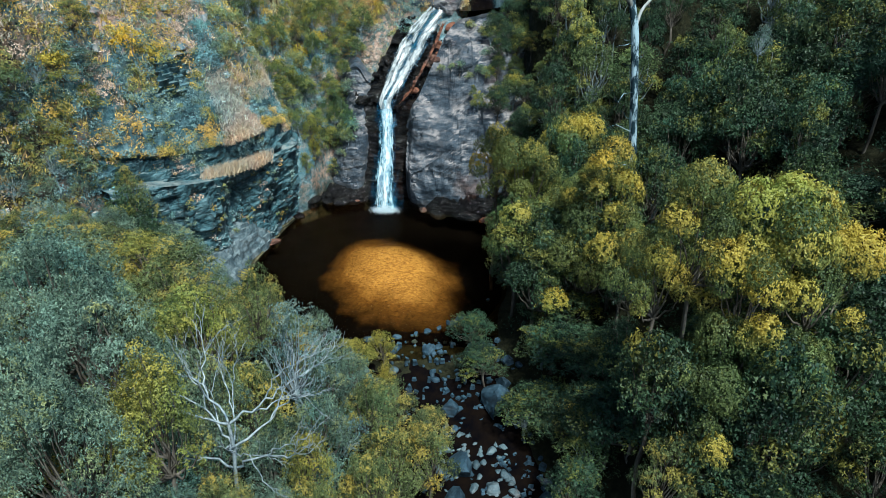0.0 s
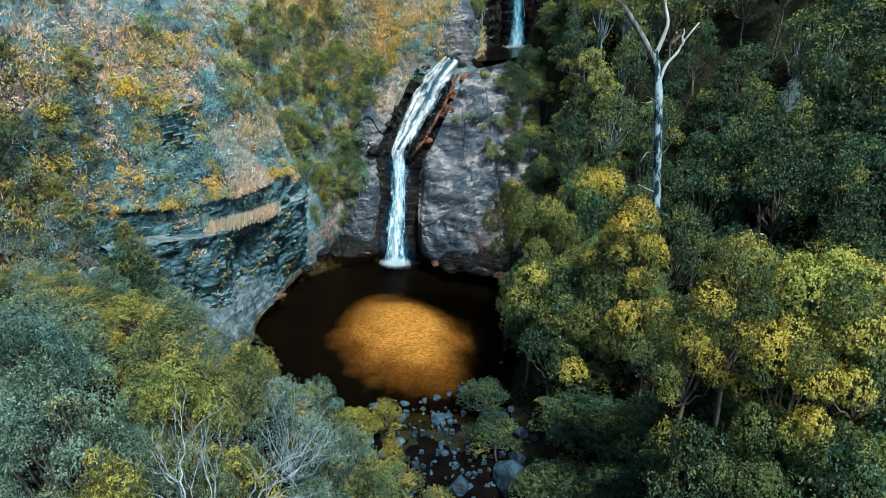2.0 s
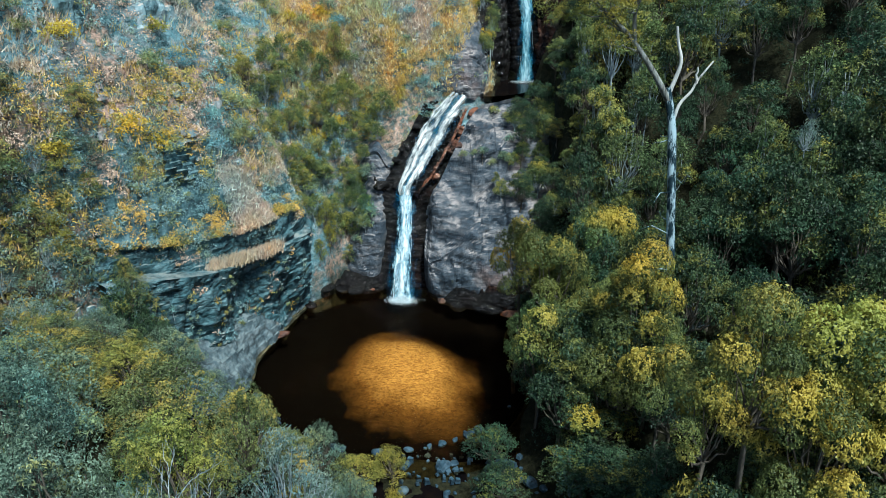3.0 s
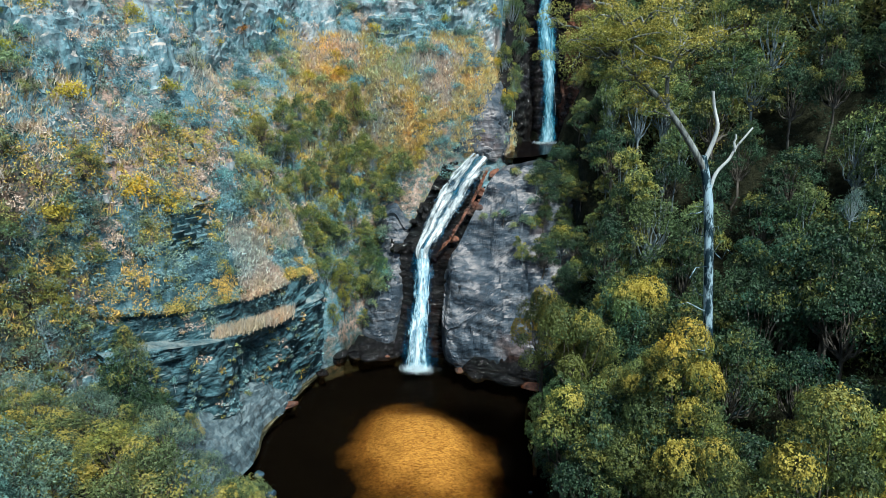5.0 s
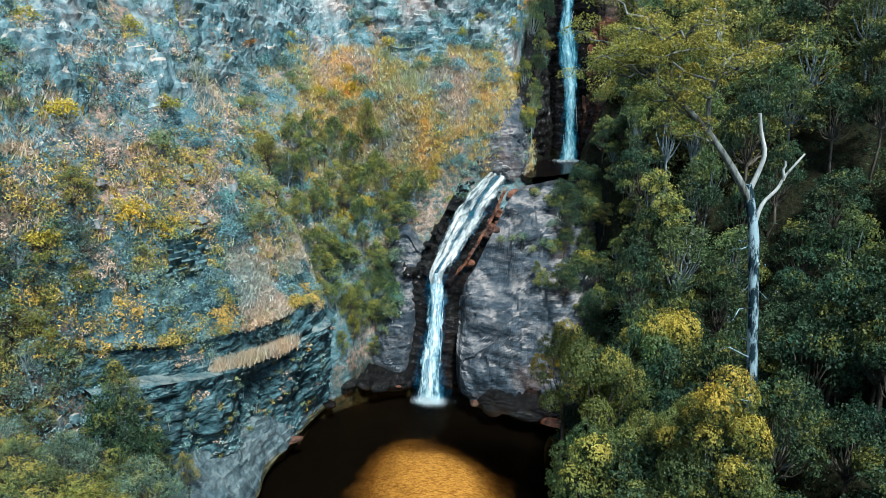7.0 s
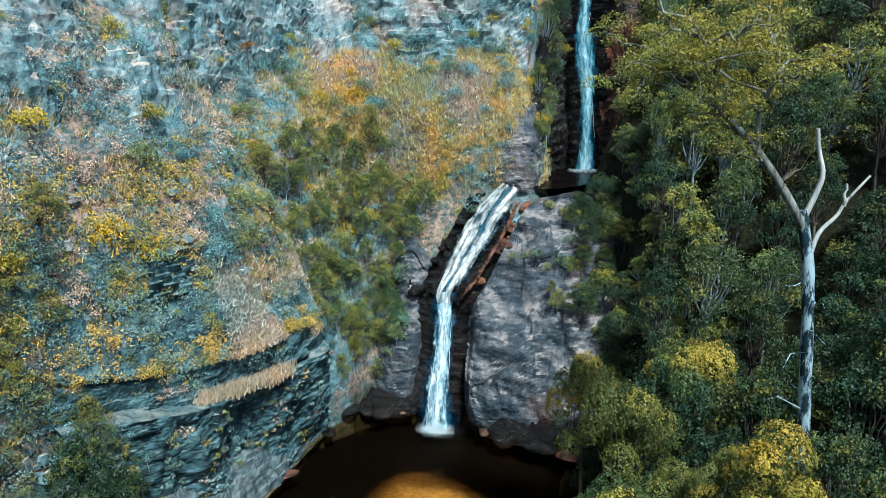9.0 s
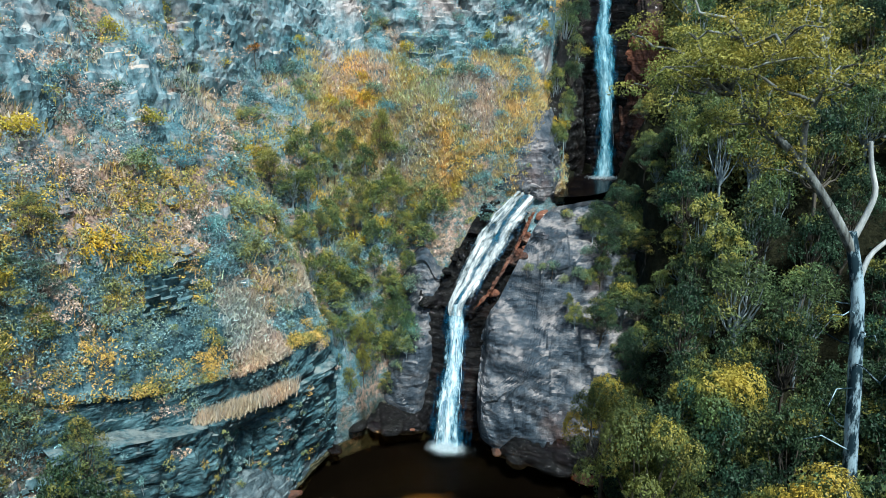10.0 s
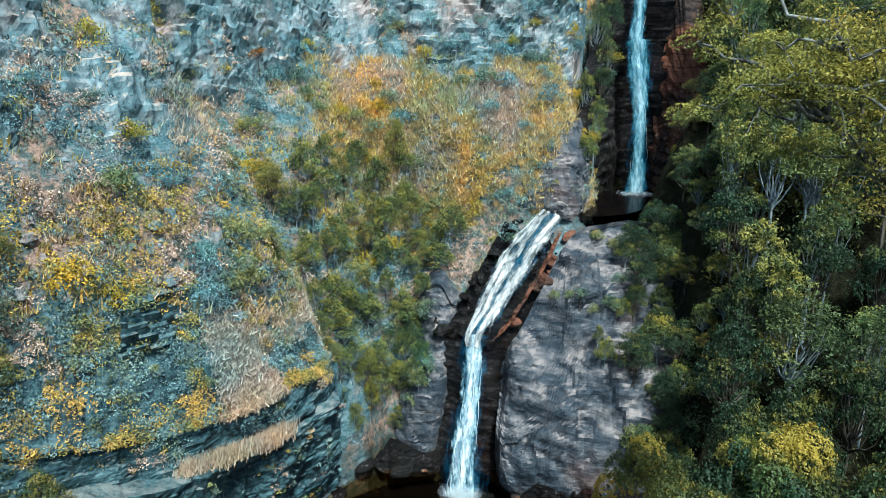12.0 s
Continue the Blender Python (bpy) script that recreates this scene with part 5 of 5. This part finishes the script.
face_tufts("cliff_brow", 420, 0.35, 1.0, 0.02, 1.0, 0.34, "small olive and straw tufts along the brow of the cliff")
face_tufts("cliff_left", 330, 0.1, 1.0, 0.2, 1.0, 0.24, "small weeds on the ledges of the cliff")
face_tufts("hillside_rock", 1100, 0.0, 1.0, 0.0, 1.0, 0.46, "teal and straw weeds over the hillside outcrop")
face_tufts("upper_cliff", 420, 0.0, 1.0, 0.0, 1.0, 0.42, "ochre and grey weeds in the cracks of the pale cliff")
face_tufts("upper_cliff_right", 380, 0.0, 1.0, 0.0, 1.0, 0.42, "ochre weeds on the ledges of the pale rock band")
face_tufts("basin_rock", 160, 0.3, 1.0, 0.0, 1.0, 0.34, "dry weeds on the rounded rock beside the basin")


def wood_floor(x, y, z):
    right = (x > stream_x(y) + 5) & (z > 0.6) & ~((y > 71) & (x < 5.5)) & ~((y > 78) & (x < 8))
    left = (x < stream_x(y) - 5.5) & (y < 52) & (z > 0.8)
    return (right | left).astype(float)


p, n = on_ground(rng, 3000, -30, 46, 14, 108, wood_floor)
far = (p[:, 1] > 80) & (p[:, 0] > 10.5)
undergrowth("far_woods", "dense olive green canopy high on the slope", LEAF_OLIVE, p[far][:500], n[far][:500], rng, 2.0, 260, 0.2, 0.45, 1.2)
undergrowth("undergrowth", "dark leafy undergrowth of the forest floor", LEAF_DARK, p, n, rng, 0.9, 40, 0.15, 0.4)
# trees in the gully beside the fall
def gully_zone(x, y, z):
    return ((z < 24) & (z > 1.5) & (x < -16.2 + 0.2 * (y - 78)) & (x > -28) & (y > 72.5 + 0.35 * np.maximum(-21 - x, 0)) & (y < 88)).astype(float)


p, n = on_ground(rng, 300, -28, -14, 72, 89, gully_zone)
kept = []
for q in p:
    if all(np.linalg.norm(q - k) > 1.5 for k in kept) and len(kept) < 66:
        kept.append(q)
        plant(["gully", "thin", "gully", "gold", "gully", "pole", "olive"][len(kept) % 7], q[0], q[1], q[2] + rng.uniform(1.8, 5.0), rng.uniform(0.8, 1.6), rng, "slender green tree with pale stems in the damp gully", "gully trees", base=q[2])
# bushes under the near end of the cliff
for sort, x, y, top, r in [("wood", -26.8, 48.2, 12.0, 2.2), ("olive", -24.8, 46.0, 10.4, 1.6), ("olive", -28.2, 51.4, 13.6, 1.5), ("wood", -25.4, 48.6, 9.4, 1.9), ("olive", -27.4, 52.6, 11.0, 1.3), ("wood", -26.4, 51.6, 8.4, 1.4), ("olive", -30.2, 52.4, 15.6, 1.4), ("gold", -24.2, 48.2, 7.2, 0.9), ("olive", -24.0, 51.6, 6.6, 0.9)]:
    plant(sort, x, y, top, r, rng, "olive green bushy tree under the cliff", "trees under the cliff")
p, n = on_ground(rng, 400, -34, -25.5, 40, 53, lambda x, y, z: ((z > 9) & (z < 21)).astype(float))
kept = []
for q in p:
    if all(np.linalg.norm(q - k) > 1.6 for k in kept) and len(kept) < 34:
        kept.append(q)
        plant(["olive", "feather", "gold", "olive", "blue"][len(kept) % 5], q[0], q[1], q[2] + rng.uniform(1.4, 2.6), rng.uniform(0.9, 1.5), rng, "twiggy olive and ochre bush on the hillside", "hillside bushes", base=q[2], called="bush")
# bushes about the outlet of the pool
for sort, x, y, top, r in [("wood", 0.8, 46.2, 3.0, 2.0), ("wood", 1.8, 43.0, 2.4, 1.9), ("gold", -6.4, 44.6, 2.6, 1.3), ("gold", -5.4, 40.8, 2.2, 1.0), ("olive", -1.8, 35.4, 3.2, 1.8), ("thin", 4.8, 38.0, 2.4, 1.8), ("olive", -4.6, 36.4, 4.2, 2.2), ("feather", -7.6, 37.6, 6.0, 2.0)]:
    plant(sort, x, y, top, r, rng, "low bush growing between the stream boulders", "stream bushes", called="bush")


def on_face(name, rng, count, v0, v1, u0, u1):
    """Places on a rock face, by shares of its height and length."""
    g = FACES[name]
    i = (rng.uniform(v0, v1, count) * (g.shape[0] - 5)).astype(int)
    j = (rng.uniform(u0, u1, count) * (g.shape[1] - 1)).astype(int)
    return g[i, j]


# growth in the cracks and along the edges of the rock faces
for name, count, v0, v1, u0, u1, sorts, lo, hi in [("rock_face_right", 30, 0.1, 1.0, 0.82, 1.0, ["wood", "wood", "gully"], 0.9, 1.7), ("rock_face_right", 9, 0.45, 1.0, 0.7, 0.86, ["bush_olive", "bush_green", "gully"], 0.4, 0.9), ("rock_face_right", 6, 0.6, 1.0, 0.5, 0.8, ["bush_olive", "bush_green"], 0.35, 0.7),
                                           ("rock_face_left", 14, 0.3, 1.0, 0.0, 0.45, ["gully", "bush_green"], 0.6, 1.2), ("cliff_left", 14, 0.05, 0.8, 0.02, 0.16, ["gully", "bush_green"], 0.5, 1.1),
                                           ("upper_wall_left", 12, 0.6, 1.0, 0.0, 1.0, ["gully", "bush_green", "bush_gold"], 0.7, 1.2), ("upper_wall_right", 10, 0.55, 1.0, 0.3, 1.0, ["gully", "bush_gold", "bush_olive"], 0.7, 1.3),
                                           ("upper_cliff_right", 16, 0.0, 0.6, 0.0, 1.0, ["bush_gold", "bush_teal"], 0.5, 1.0), ("upper_cliff", 14, 0.0, 0.5, 0.0, 1.0, ["bush_gold", "bush_teal", "bush_rust"], 0.5, 0.9),
                                           ("cliff_left", 10, 0.3, 0.9, 0.45, 0.95, ["bush_olive", "bush_teal"], 0.25, 0.5)]:
    for q in on_face(name, rng, count, v0, v1, u0, u1):
        sort = sorts[int(rng.integers(len(sorts)))]
        k = rng.uniform(lo, hi)
        tall = 2.6 * k if sort in ("gully", "wood") else 1.4 * k
        plant(sort, q[0], q[1], q[2] + tall, 1.05 * k, rng, "small plant rooted in a crack of the rock face", "cliff plants", base=q[2] - 0.15, called="rock_plant")
for x, y, top, r, sort in [(7.0, 91.5, 22.8, 1.3, "gold"), (9.2, 94.0, 25.4, 1.6, "gully"), (9.0, 90.0, 24.4, 1.8, "thin"), (9.8, 98.5, 29.0, 2.0, "thin"), (6.6, 88.6, 21.8, 1.1, "gully"), (-2.0, 95.4, 27.0, 0.8, "gully"), (-1.7, 97.4, 30.2, 1.0, "thin"), (-1.4, 100.0, 33.6, 1.1, "wood"), (-1.1, 102.6, 36.6, 1.2, "thin"), (-0.9, 105.5, 40.4, 1.3, "wood"), (-2.9, 98.6, 33.0, 1.2, "thin"), (-2.2, 103.4, 40.0, 1.4, "thin")]:
    plant(sort, x, y, top, r, rng, "leafy small tree overhanging the upper plunge pool", "trees over the upper pool")
kept = []
for k in range(260):
    x, y = rng.uniform(5.6, 10.4), rng.uniform(73, 92)
    if all((x - a) ** 2 + (y - b) ** 2 > 1.9 for a, b in kept) and len(kept) < 46:
        kept.append((x, y))
        plant(["thin", "olive", "gully", "wood", "thin"][len(kept) % 5], x, y, ground_at(x, y) + rng.uniform(1.8, 3.0), rng.uniform(0.9, 1.5), rng, "low green bush on the slope beside the rock face", "slope bushes", called="bush")
for k in range(22):
    x, y = rng.uniform(8.6, 16), rng.uniform(72, 88)
    g = ground_at(x, y)
    plant("pole", x, y, g + rng.uniform(8, 11), rng.uniform(1.3, 1.9), rng, "slim pale-stemmed forest tree with a small crown", "pale-stemmed trees")
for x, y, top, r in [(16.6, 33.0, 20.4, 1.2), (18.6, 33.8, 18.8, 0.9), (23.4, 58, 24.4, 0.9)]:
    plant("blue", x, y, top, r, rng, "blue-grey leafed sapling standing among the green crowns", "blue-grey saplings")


def scree(rng, p, nrm, mat=ROCK_PALE, label="loose pale stones scattered on the hillside", biggest=0.35):
    """Loose angular stones on the slope, in one piece."""
    n = len(p)
    base = np.array([(1, 1, -1), (-1, 1, -1), (-1, -1, -1), (1, -1, -1), (0.7, 0.6, 0.7), (-0.6, 0.8, 0.8), (-0.8, -0.6, 0.6), (0.6, -0.8, 0.9)])
    quads = np.array([(0, 1, 2, 3), (4, 7, 6, 5), (0, 4, 5, 1), (1, 5, 6, 2), (2, 6, 7, 3), (3, 7, 4, 0)])
    size = 0.1 + np.minimum(rng.exponential(0.14, (n, 1, 1)), biggest)
    v = base[None] * size * rng.uniform(0.5, 1.3, (n, 1, 3)) * (1 + rng.normal(0, 0.15, (n, 8, 3)))
    a = rng.uniform(0, 6.28, n)
    c, s = np.cos(a)[:, None], np.sin(a)[:, None]
    v = np.stack([v[:, :, 0] * c - v[:, :, 1] * s, v[:, :, 0] * s + v[:, :, 1] * c, v[:, :, 2]], -1) + p[:, None, :]
    f = (quads[None] + 8 * np.arange(n)[:, None, None]).reshape(-1, 4)
    return tagged(new("scree", mesh_from("scree", v.reshape(-1, 3), f, mat)), label, "stones", kind="stuff")


p, n = on_ground(rng, 5200, -44, -4, 44, 108, lambda x, y, z: open_slope(x, y, z) * (fbm(np.stack([x, y, z], 1), 0.25, 2, 83) > 0.0) * (straw_zone(x, y, z) < 0.2))
scree(rng, p, n)

p, n = on_ground(rng, 2600, -8, 13, 26, 48, lambda x, y, z: (np.abs(x - stream_x(y) - 0.6) < 4.6).astype(float) * (fbm(np.stack([x, y, z], 1), 0.5, 2, 87) > -0.15))
scree(rng, p[::2] + (0, 0, 0.3), n[::2], STONE, "small loose blue-grey stones filling the stream bed", 0.1)
# bushes over the feet of the trees
for sort, x, y, top, r in [("olive", 7.6, 36.4, 3.6, 1.9), ("thin", 8.6, 33.4, 3.4, 2.0), ("wood", 9.4, 36.0, 5.4, 2.2), ("wood", 7.4, 30.8, 3.2, 2.0), ("wood", 9.6, 40.2, 5.6, 2.2), ("thin", 6.4, 43.2, 3.4, 1.8), ("wood", 11.2, 30.2, 13.6, 2.4), ("dome", 13.4, 29.0, 13.0, 2.3), ("wood", 17.0, 28.4, 14.6, 2.7), ("wood", 20.2, 29.8, 15.0, 2.8), ("wood", 4.4, 53.6, 5.4, 1.9), ("olive", 3.8, 57.4, 6.0, 1.7), ("wood", 6.2, 49.0, 7.0, 2.2), ("wood", 3.8, 61.2, 7.0, 1.7), ("wood", 8.6, 44.8, 7.0, 2.2), ("wood", 6.8, 46.6, 5.0, 2.0), ("wood", 11.4, 33.6, 9.0, 2.4), ("wood", 13.2, 29.4, 10.6, 2.6), ("wood", 16.6, 28.2, 11.8, 2.6), ("olive", 12.0, 28.0, 8.4, 1.9),
                           ("feather", -12.0, 25.6, 14.2, 2.2), ("olive", -10.6, 27.6, 12.4, 2.2), ("feather", -7.4, 28.4, 9.6, 2.0), ("olive", -5.6, 33.4, 7.0, 2.0), ("feather", -10.8, 22.8, 14.0, 2.0), ("olive", -6.0, 21.6, 10.8, 1.6), ("feather", -9.6, 16.6, 15.6, 1.6), ("olive", -15.2, 31.6, 14.4, 2.2)]:
    plant(sort, x, y, top, r, rng, "dense low bush filling in under taller trees", "filling bushes", called="bush")


# ---- bare trees ----
def branching(rng, a, way, length, r, depth, lines, spread=0.55, rise=0.25):
    """A limb that forks again and again."""
    b = np.asarray(a) + np.asarray(way) * length
    pts, rad = bent(rng, a, b, r, r * 0.62, 6, 0.05)
    lines.append((pts, rad))
    if depth == 0:
        return
    for k in range(int(rng.integers(2, 4))):
        w = np.asarray(way) + rng.normal(0, spread, 3) + np.array([0, 0, rise])
        w /= np.linalg.norm(w)
        branching(rng, pts[-1 if k < 2 else 3], w, length * rng.uniform(0.6, 0.85), r * 0.6, depth - 1, lines, spread, rise)


def bare_tree(x, y, z0, z1, seed, mat, label, size=1.0, stems=4, depth=4):
    rng = np.random.default_rng(seed)
    tree = new("bare_tree")
    trunk = bent(rng, (0, 0, -0.5), (0.2, 0.1, z1 - z0), 0.075 * size, 0.05 * size, 8, 0.02)
    v, f = tubes([trunk], 6)
    part("trunk", mesh_from("trunk", v, f, mat, True), tree)
    for k in range(stems):
        a = k * 6.28 / stems + rng.uniform(-0.4, 0.4)
        w = np.array([0.85 * math.cos(a), 0.6 * math.sin(a), 0.6])
        lines = []
        branching(rng, trunk[0][-1 - k % 3 if stems > 4 else -1], w / np.linalg.norm(w), 1.3 * size, 0.04 * size, depth, lines, 0.38, 0.18)
        v, f = tubes(lines, 5)
        part("branch", mesh_from("branch", v, f, mat, True), tree)
    tree.matrix_basis = pose(x, y, z0)
    return tagged(tree, label, "tree")


bare_tree(-9.4, 21.8, ground_at(-9.4, 21.8), 13.9, 3, BARK_PALE, "leafless pale grey tree with spreading bare branches", 1.6, 9, 4)


rng = np.random.default_rng(77)
p, n = on_ground(rng, 60, -38, -14, 46, 90, open_slope)
for k, q in enumerate(p[:16]):
    bare_tree(q[0], q[1], q[2], q[2] + rng.uniform(0.6, 1.4), 200 + k, BARK_PALE, "small leafless pale shrub on the hillside", 0.5, 3)


def tall_dead_tree():
    """The bleached trunk with two broken limbs, and one live limb that carries a yellow-green crown."""
    rng = np.random.default_rng(8)
    tree = new("tall_tree")
    g = ground_at(12.3, 48.0)
    trunk = smooth_curve([(12.5, 48.0, g - 0.5), (12.5, 48.4, 10), (12.6, 48.8, 14), (12.3, 49.0, 17.8), (11.8, 49.2, 22.6), (11.5, 49.6, 25.6), (11.0, 50.0, 27.8)], 30)
    lines, limbs = [(trunk, np.linspace(0.36, 0.24, 30))], []
    limbs.append((smooth_curve([(11.2, 50.0, 27.6), (11.5, 50.0, 28.6), (11.65, 50.0, 29.5), (11.35, 50.0, 30.5), (11.15, 50.0, 31.5)], 14), np.linspace(0.14, 0.08, 14)))
    limbs.append((smooth_curve([(11.55, 49.7, 25.7), (11.9, 50.0, 26.8), (12.5, 50.0, 27.6), (12.8, 50.0, 28.3), (13.6, 50.0, 29.5)], 14), np.linspace(0.12, 0.05, 14)))
    limbs.append(bent(rng, (12.75, 50.0, 28.1), (12.7, 50.0, 29.1), 0.08, 0.05, 5, 0.05))
    for k in range(16):
        q = trunk[8 + k]
        w = rng.normal(0, 1, 3) * (1, 1, 0.3) + (0, -0.5, 0.3)
        lines.append(bent(rng, q, q + w * rng.uniform(0.6, 1.5), 0.035, 0.015, 5, 0.1))
    v, f = tubes(lines, 9)
    v = v + 0.04 * np.stack([fbm(v, 1.6, 2, 3), fbm(v, 1.6, 2, 5), 0 * v[:, 0]], 1)
    part("trunk", mesh_from("trunk", v, f, BARK_BLUE, True), tree, "bleached blue-grey trunk")
    for limb in limbs:
        v, f = tubes([limb], 8)
        part("dead_limb", mesh_from("dead_limb", v, f, BARK_WHITE, True), tree, "broken white deadwood limb")
    lines = []
    bough = smooth_curve([(11.3, 49.9, 26.8), (9.9, 49.5, 28.9), (8.2, 49.4, 31.0), (6.1, 49.2, 32.8), (4.9, 49.0, 33.9), (3.6, 48.6, 34.6)], 30)
    lines.append((bough, np.linspace(0.22, 0.05, 30)))
    second = smooth_curve([(8.6, 49.4, 30.6), (8.4, 49.0, 32.4), (8.8, 48.6, 34.0), (8.2, 48.2, 35.6)], 14)
    lines.append((second, np.linspace(0.14, 0.05, 14)))
    third = smooth_curve([(6.6, 49.2, 32.4), (6.2, 48.6, 34.2), (5.2, 48.2, 35.8)], 12)
    lines.append((third, np.linspace(0.1, 0.04, 12)))
    bough = np.concatenate([bough[6:], second[4:], third[3:]])
    ends = []
    for k in range(44):
        i = int(rng.integers(2, len(bough)))
        w = np.array([rng.normal(-0.1, 0.6), rng.normal(0, 0.6), rng.uniform(0.1, 0.8)])
        e = bough[i] + w * rng.uniform(1.2, 2.8)
        lines.append(bent(rng, bough[i], e, 0.08, 0.03, 6, 0.08))
        ends.append(e)
        for j in range(2):
            e2 = e + rng.normal(0, 0.8, 3) * (1, 1, 0.6)
            lines.append(bent(rng, e, e2, 0.03, 0.012, 4, 0.1))
            ends.append(e2)
    v, f = tubes(lines, 6)
    part("live_limb", mesh_from("live_limb", v, f, BARK_LICHEN, True), tree, "crooked lichen-grey living limb")
    P, D = [], []
    for e in ends:
        q, d = clump_points(rng, 260, e, rng.uniform(0.45, 0.95), 0.6, -0.5)
        P.append(q), D.append(d)
    # this crown too is painted yellower on its upward, sunlit leaves
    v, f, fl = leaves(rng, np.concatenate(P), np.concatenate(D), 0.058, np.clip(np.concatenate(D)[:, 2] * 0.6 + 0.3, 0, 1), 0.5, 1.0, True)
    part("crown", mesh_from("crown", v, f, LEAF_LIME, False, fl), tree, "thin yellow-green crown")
    return tagged(tree, "tall half-dead tree with a bleached trunk and one live limb", "tree")


tall_dead_tree()

# ---- stones ----
def build_stone(seed, mat, smooth=True, cuts=7, lo=0.45, hi=0.75):
    rng = np.random.default_rng(seed)
    bm = bmesh.new()
    bmesh.ops.create_icosphere(bm, subdivisions=3, radius=1)
    p = np.array([v.co[:] for v in bm.verts])
    for _ in range(cuts):
        n = rng.normal(0, 1, 3)
        n /= np.linalg.norm(n)
        d = p @ n
        p -= np.outer(np.maximum(d - rng.uniform(lo, hi), 0) * 0.9, n)
    p *= 1 + 0.1 * fbm(p, 2.2, 3, seed)[:, None]
    for v, c in zip(bm.verts, p):
        v.co = c
    me = bpy.data.meshes.new("boulder")
    bm.to_mesh(me)
    bm.free()
    me.polygons.foreach_set("use_smooth", [smooth] * len(me.polygons))
    me.materials.append(mat)
    return me


STONES = [build_stone(s, STONE) for s in range(6)]
COBBLES = [build_stone(s, STONE_PALE) for s in range(40, 46)]
SLABS = [build_stone(s, STONE, False, 14, 0.3, 0.62) for s in range(50, 54)]


def lay_stone(x, y, size, rng, label, squat=0.7, pale=False):
    ob = new("boulder", (COBBLES if pale else STONES)[int(rng.integers(6))])
    z = max(ground_at(x, y), -0.1 if y > 47 else -0.12 * (47 - y) - 0.3) + 0.15 * size
    ob.matrix_basis = pose(x, y, z, rng.uniform(-15, 15), rng.uniform(-15, 15), rng.uniform(0, 360)) @ Matrix.Diagonal((size, size * rng.uniform(0.6, 0.9), size * squat, 1))
    return tagged(ob, label, "boulder", "stream boulders")


rng = np.random.default_rng(5)
for x, y, s in [(3.6, 34.6, 0.62), (2.6, 36.6, 0.55), (2.7, 33.6, 0.68), (4.2, 33.2, 0.5), (3.7, 32.4, 0.6), (6.4, 34.2, 0.6), (1.6, 35.4, 0.5), (1.4, 33.4, 0.45), (-7.4, 42.4, 0.6), (-7.7, 44.0, 0.5), (-5.4, 44.0, 0.5), (-6.4, 42.8, 0.45)]:
    lay_stone(x, y, s, rng, "pale rounded boulder in the stream bed", 0.75, True)
for x, y, s in [(2.7, 41.0, 2.5), (-0.5, 40.2, 1.8), (0.4, 35.2, 2.0), (6.4, 32.4, 1.8), (-2.7, 46.2, 1.4), (0.2, 32.6, 1.6), (3.8, 45.0, 1.1), (3.6, 43.0, 1.1)]:
    ob = lay_stone(x, y, s, rng, "large flat blue-grey slab in the stream bed", 0.6)
    ob.data = SLABS[int(rng.integers(4))]
for k in range(240):
    y = rng.uniform(29, 38) if k % 3 else rng.uniform(38, 47)
    x = float(stream_x(np.array([y]))[0]) + rng.normal(0.3, 2.0)
    lay_stone(x, y, rng.uniform(0.12, 0.34) * (1.6 if k % 7 == 0 else 1), rng, "small rounded stone in the stream bed", 0.7, k % 3 > 0)
for k in range(34):
    a = rng.uniform(-2.6, 0.35)
    x, y = -9 + 12.6 * 1.01 * math.cos(a), 61 + 13.4 * 1.01 * math.sin(a)
    lay_stone(x, y, rng.uniform(0.2, 0.6), rng, "grey stone at the pool's edge")
WET_STONES = [build_stone(s, ROCK_RUST if s % 2 else ROCK_WET_SHADE) for s in range(20, 24)]
for x, y, s in [(-17.4, 75.4, 0.8), (-15.8, 75.6, 1.7), (-14.2, 76.0, 0.7), (-18.8, 74.4, 1.2), (-5.6, 74.2, 0.9), (-3.8, 73.4, 1.5), (-0.4, 72.4, 1.9), (2.2, 71.2, 1.3), (-20.0, 71.2, 0.9), (-21.2, 64.0, 1.2)]:
    ob = lay_stone(x, y, s, rng, "half-sunken wet rock at the foot of the cliff", 0.4)
    ob.data = WET_STONES[int(rng.integers(4))]
RUST_STONES = [build_stone(s, ROCK_RUST, False) for s in range(30, 36)]
DARK_STONES = [build_stone(s, ROCK_WET_SHADE, False) for s in range(30, 36)]
for k in range(16):
    t = rng.random()
    side = 1 if k % 2 else -1
    x = -10.4 + 5.4 * t + side * (2.6 + rng.uniform(0, 0.8)) * (0.85 if side > 0 else 1.15)
    y, z = 80.0 + 9.4 * t, 11.4 + 8.4 * t
    s = rng.uniform(0.4, 1.1)
    ob = new("boulder", (RUST_STONES if side > 0 else DARK_STONES)[int(rng.integers(6))])
    ob.matrix_basis = pose(x, y, z - 0.75 * s, rng.uniform(-25, 25), rng.uniform(-25, 25), rng.uniform(0, 360)) @ Matrix.Diagonal((s * 1.3, s, s * 0.7, 1))
    tagged(ob, "wet rust-stained rock beside the sliding water" if side > 0 else "wet black rock beside the sliding water", "boulder", "chute rocks")
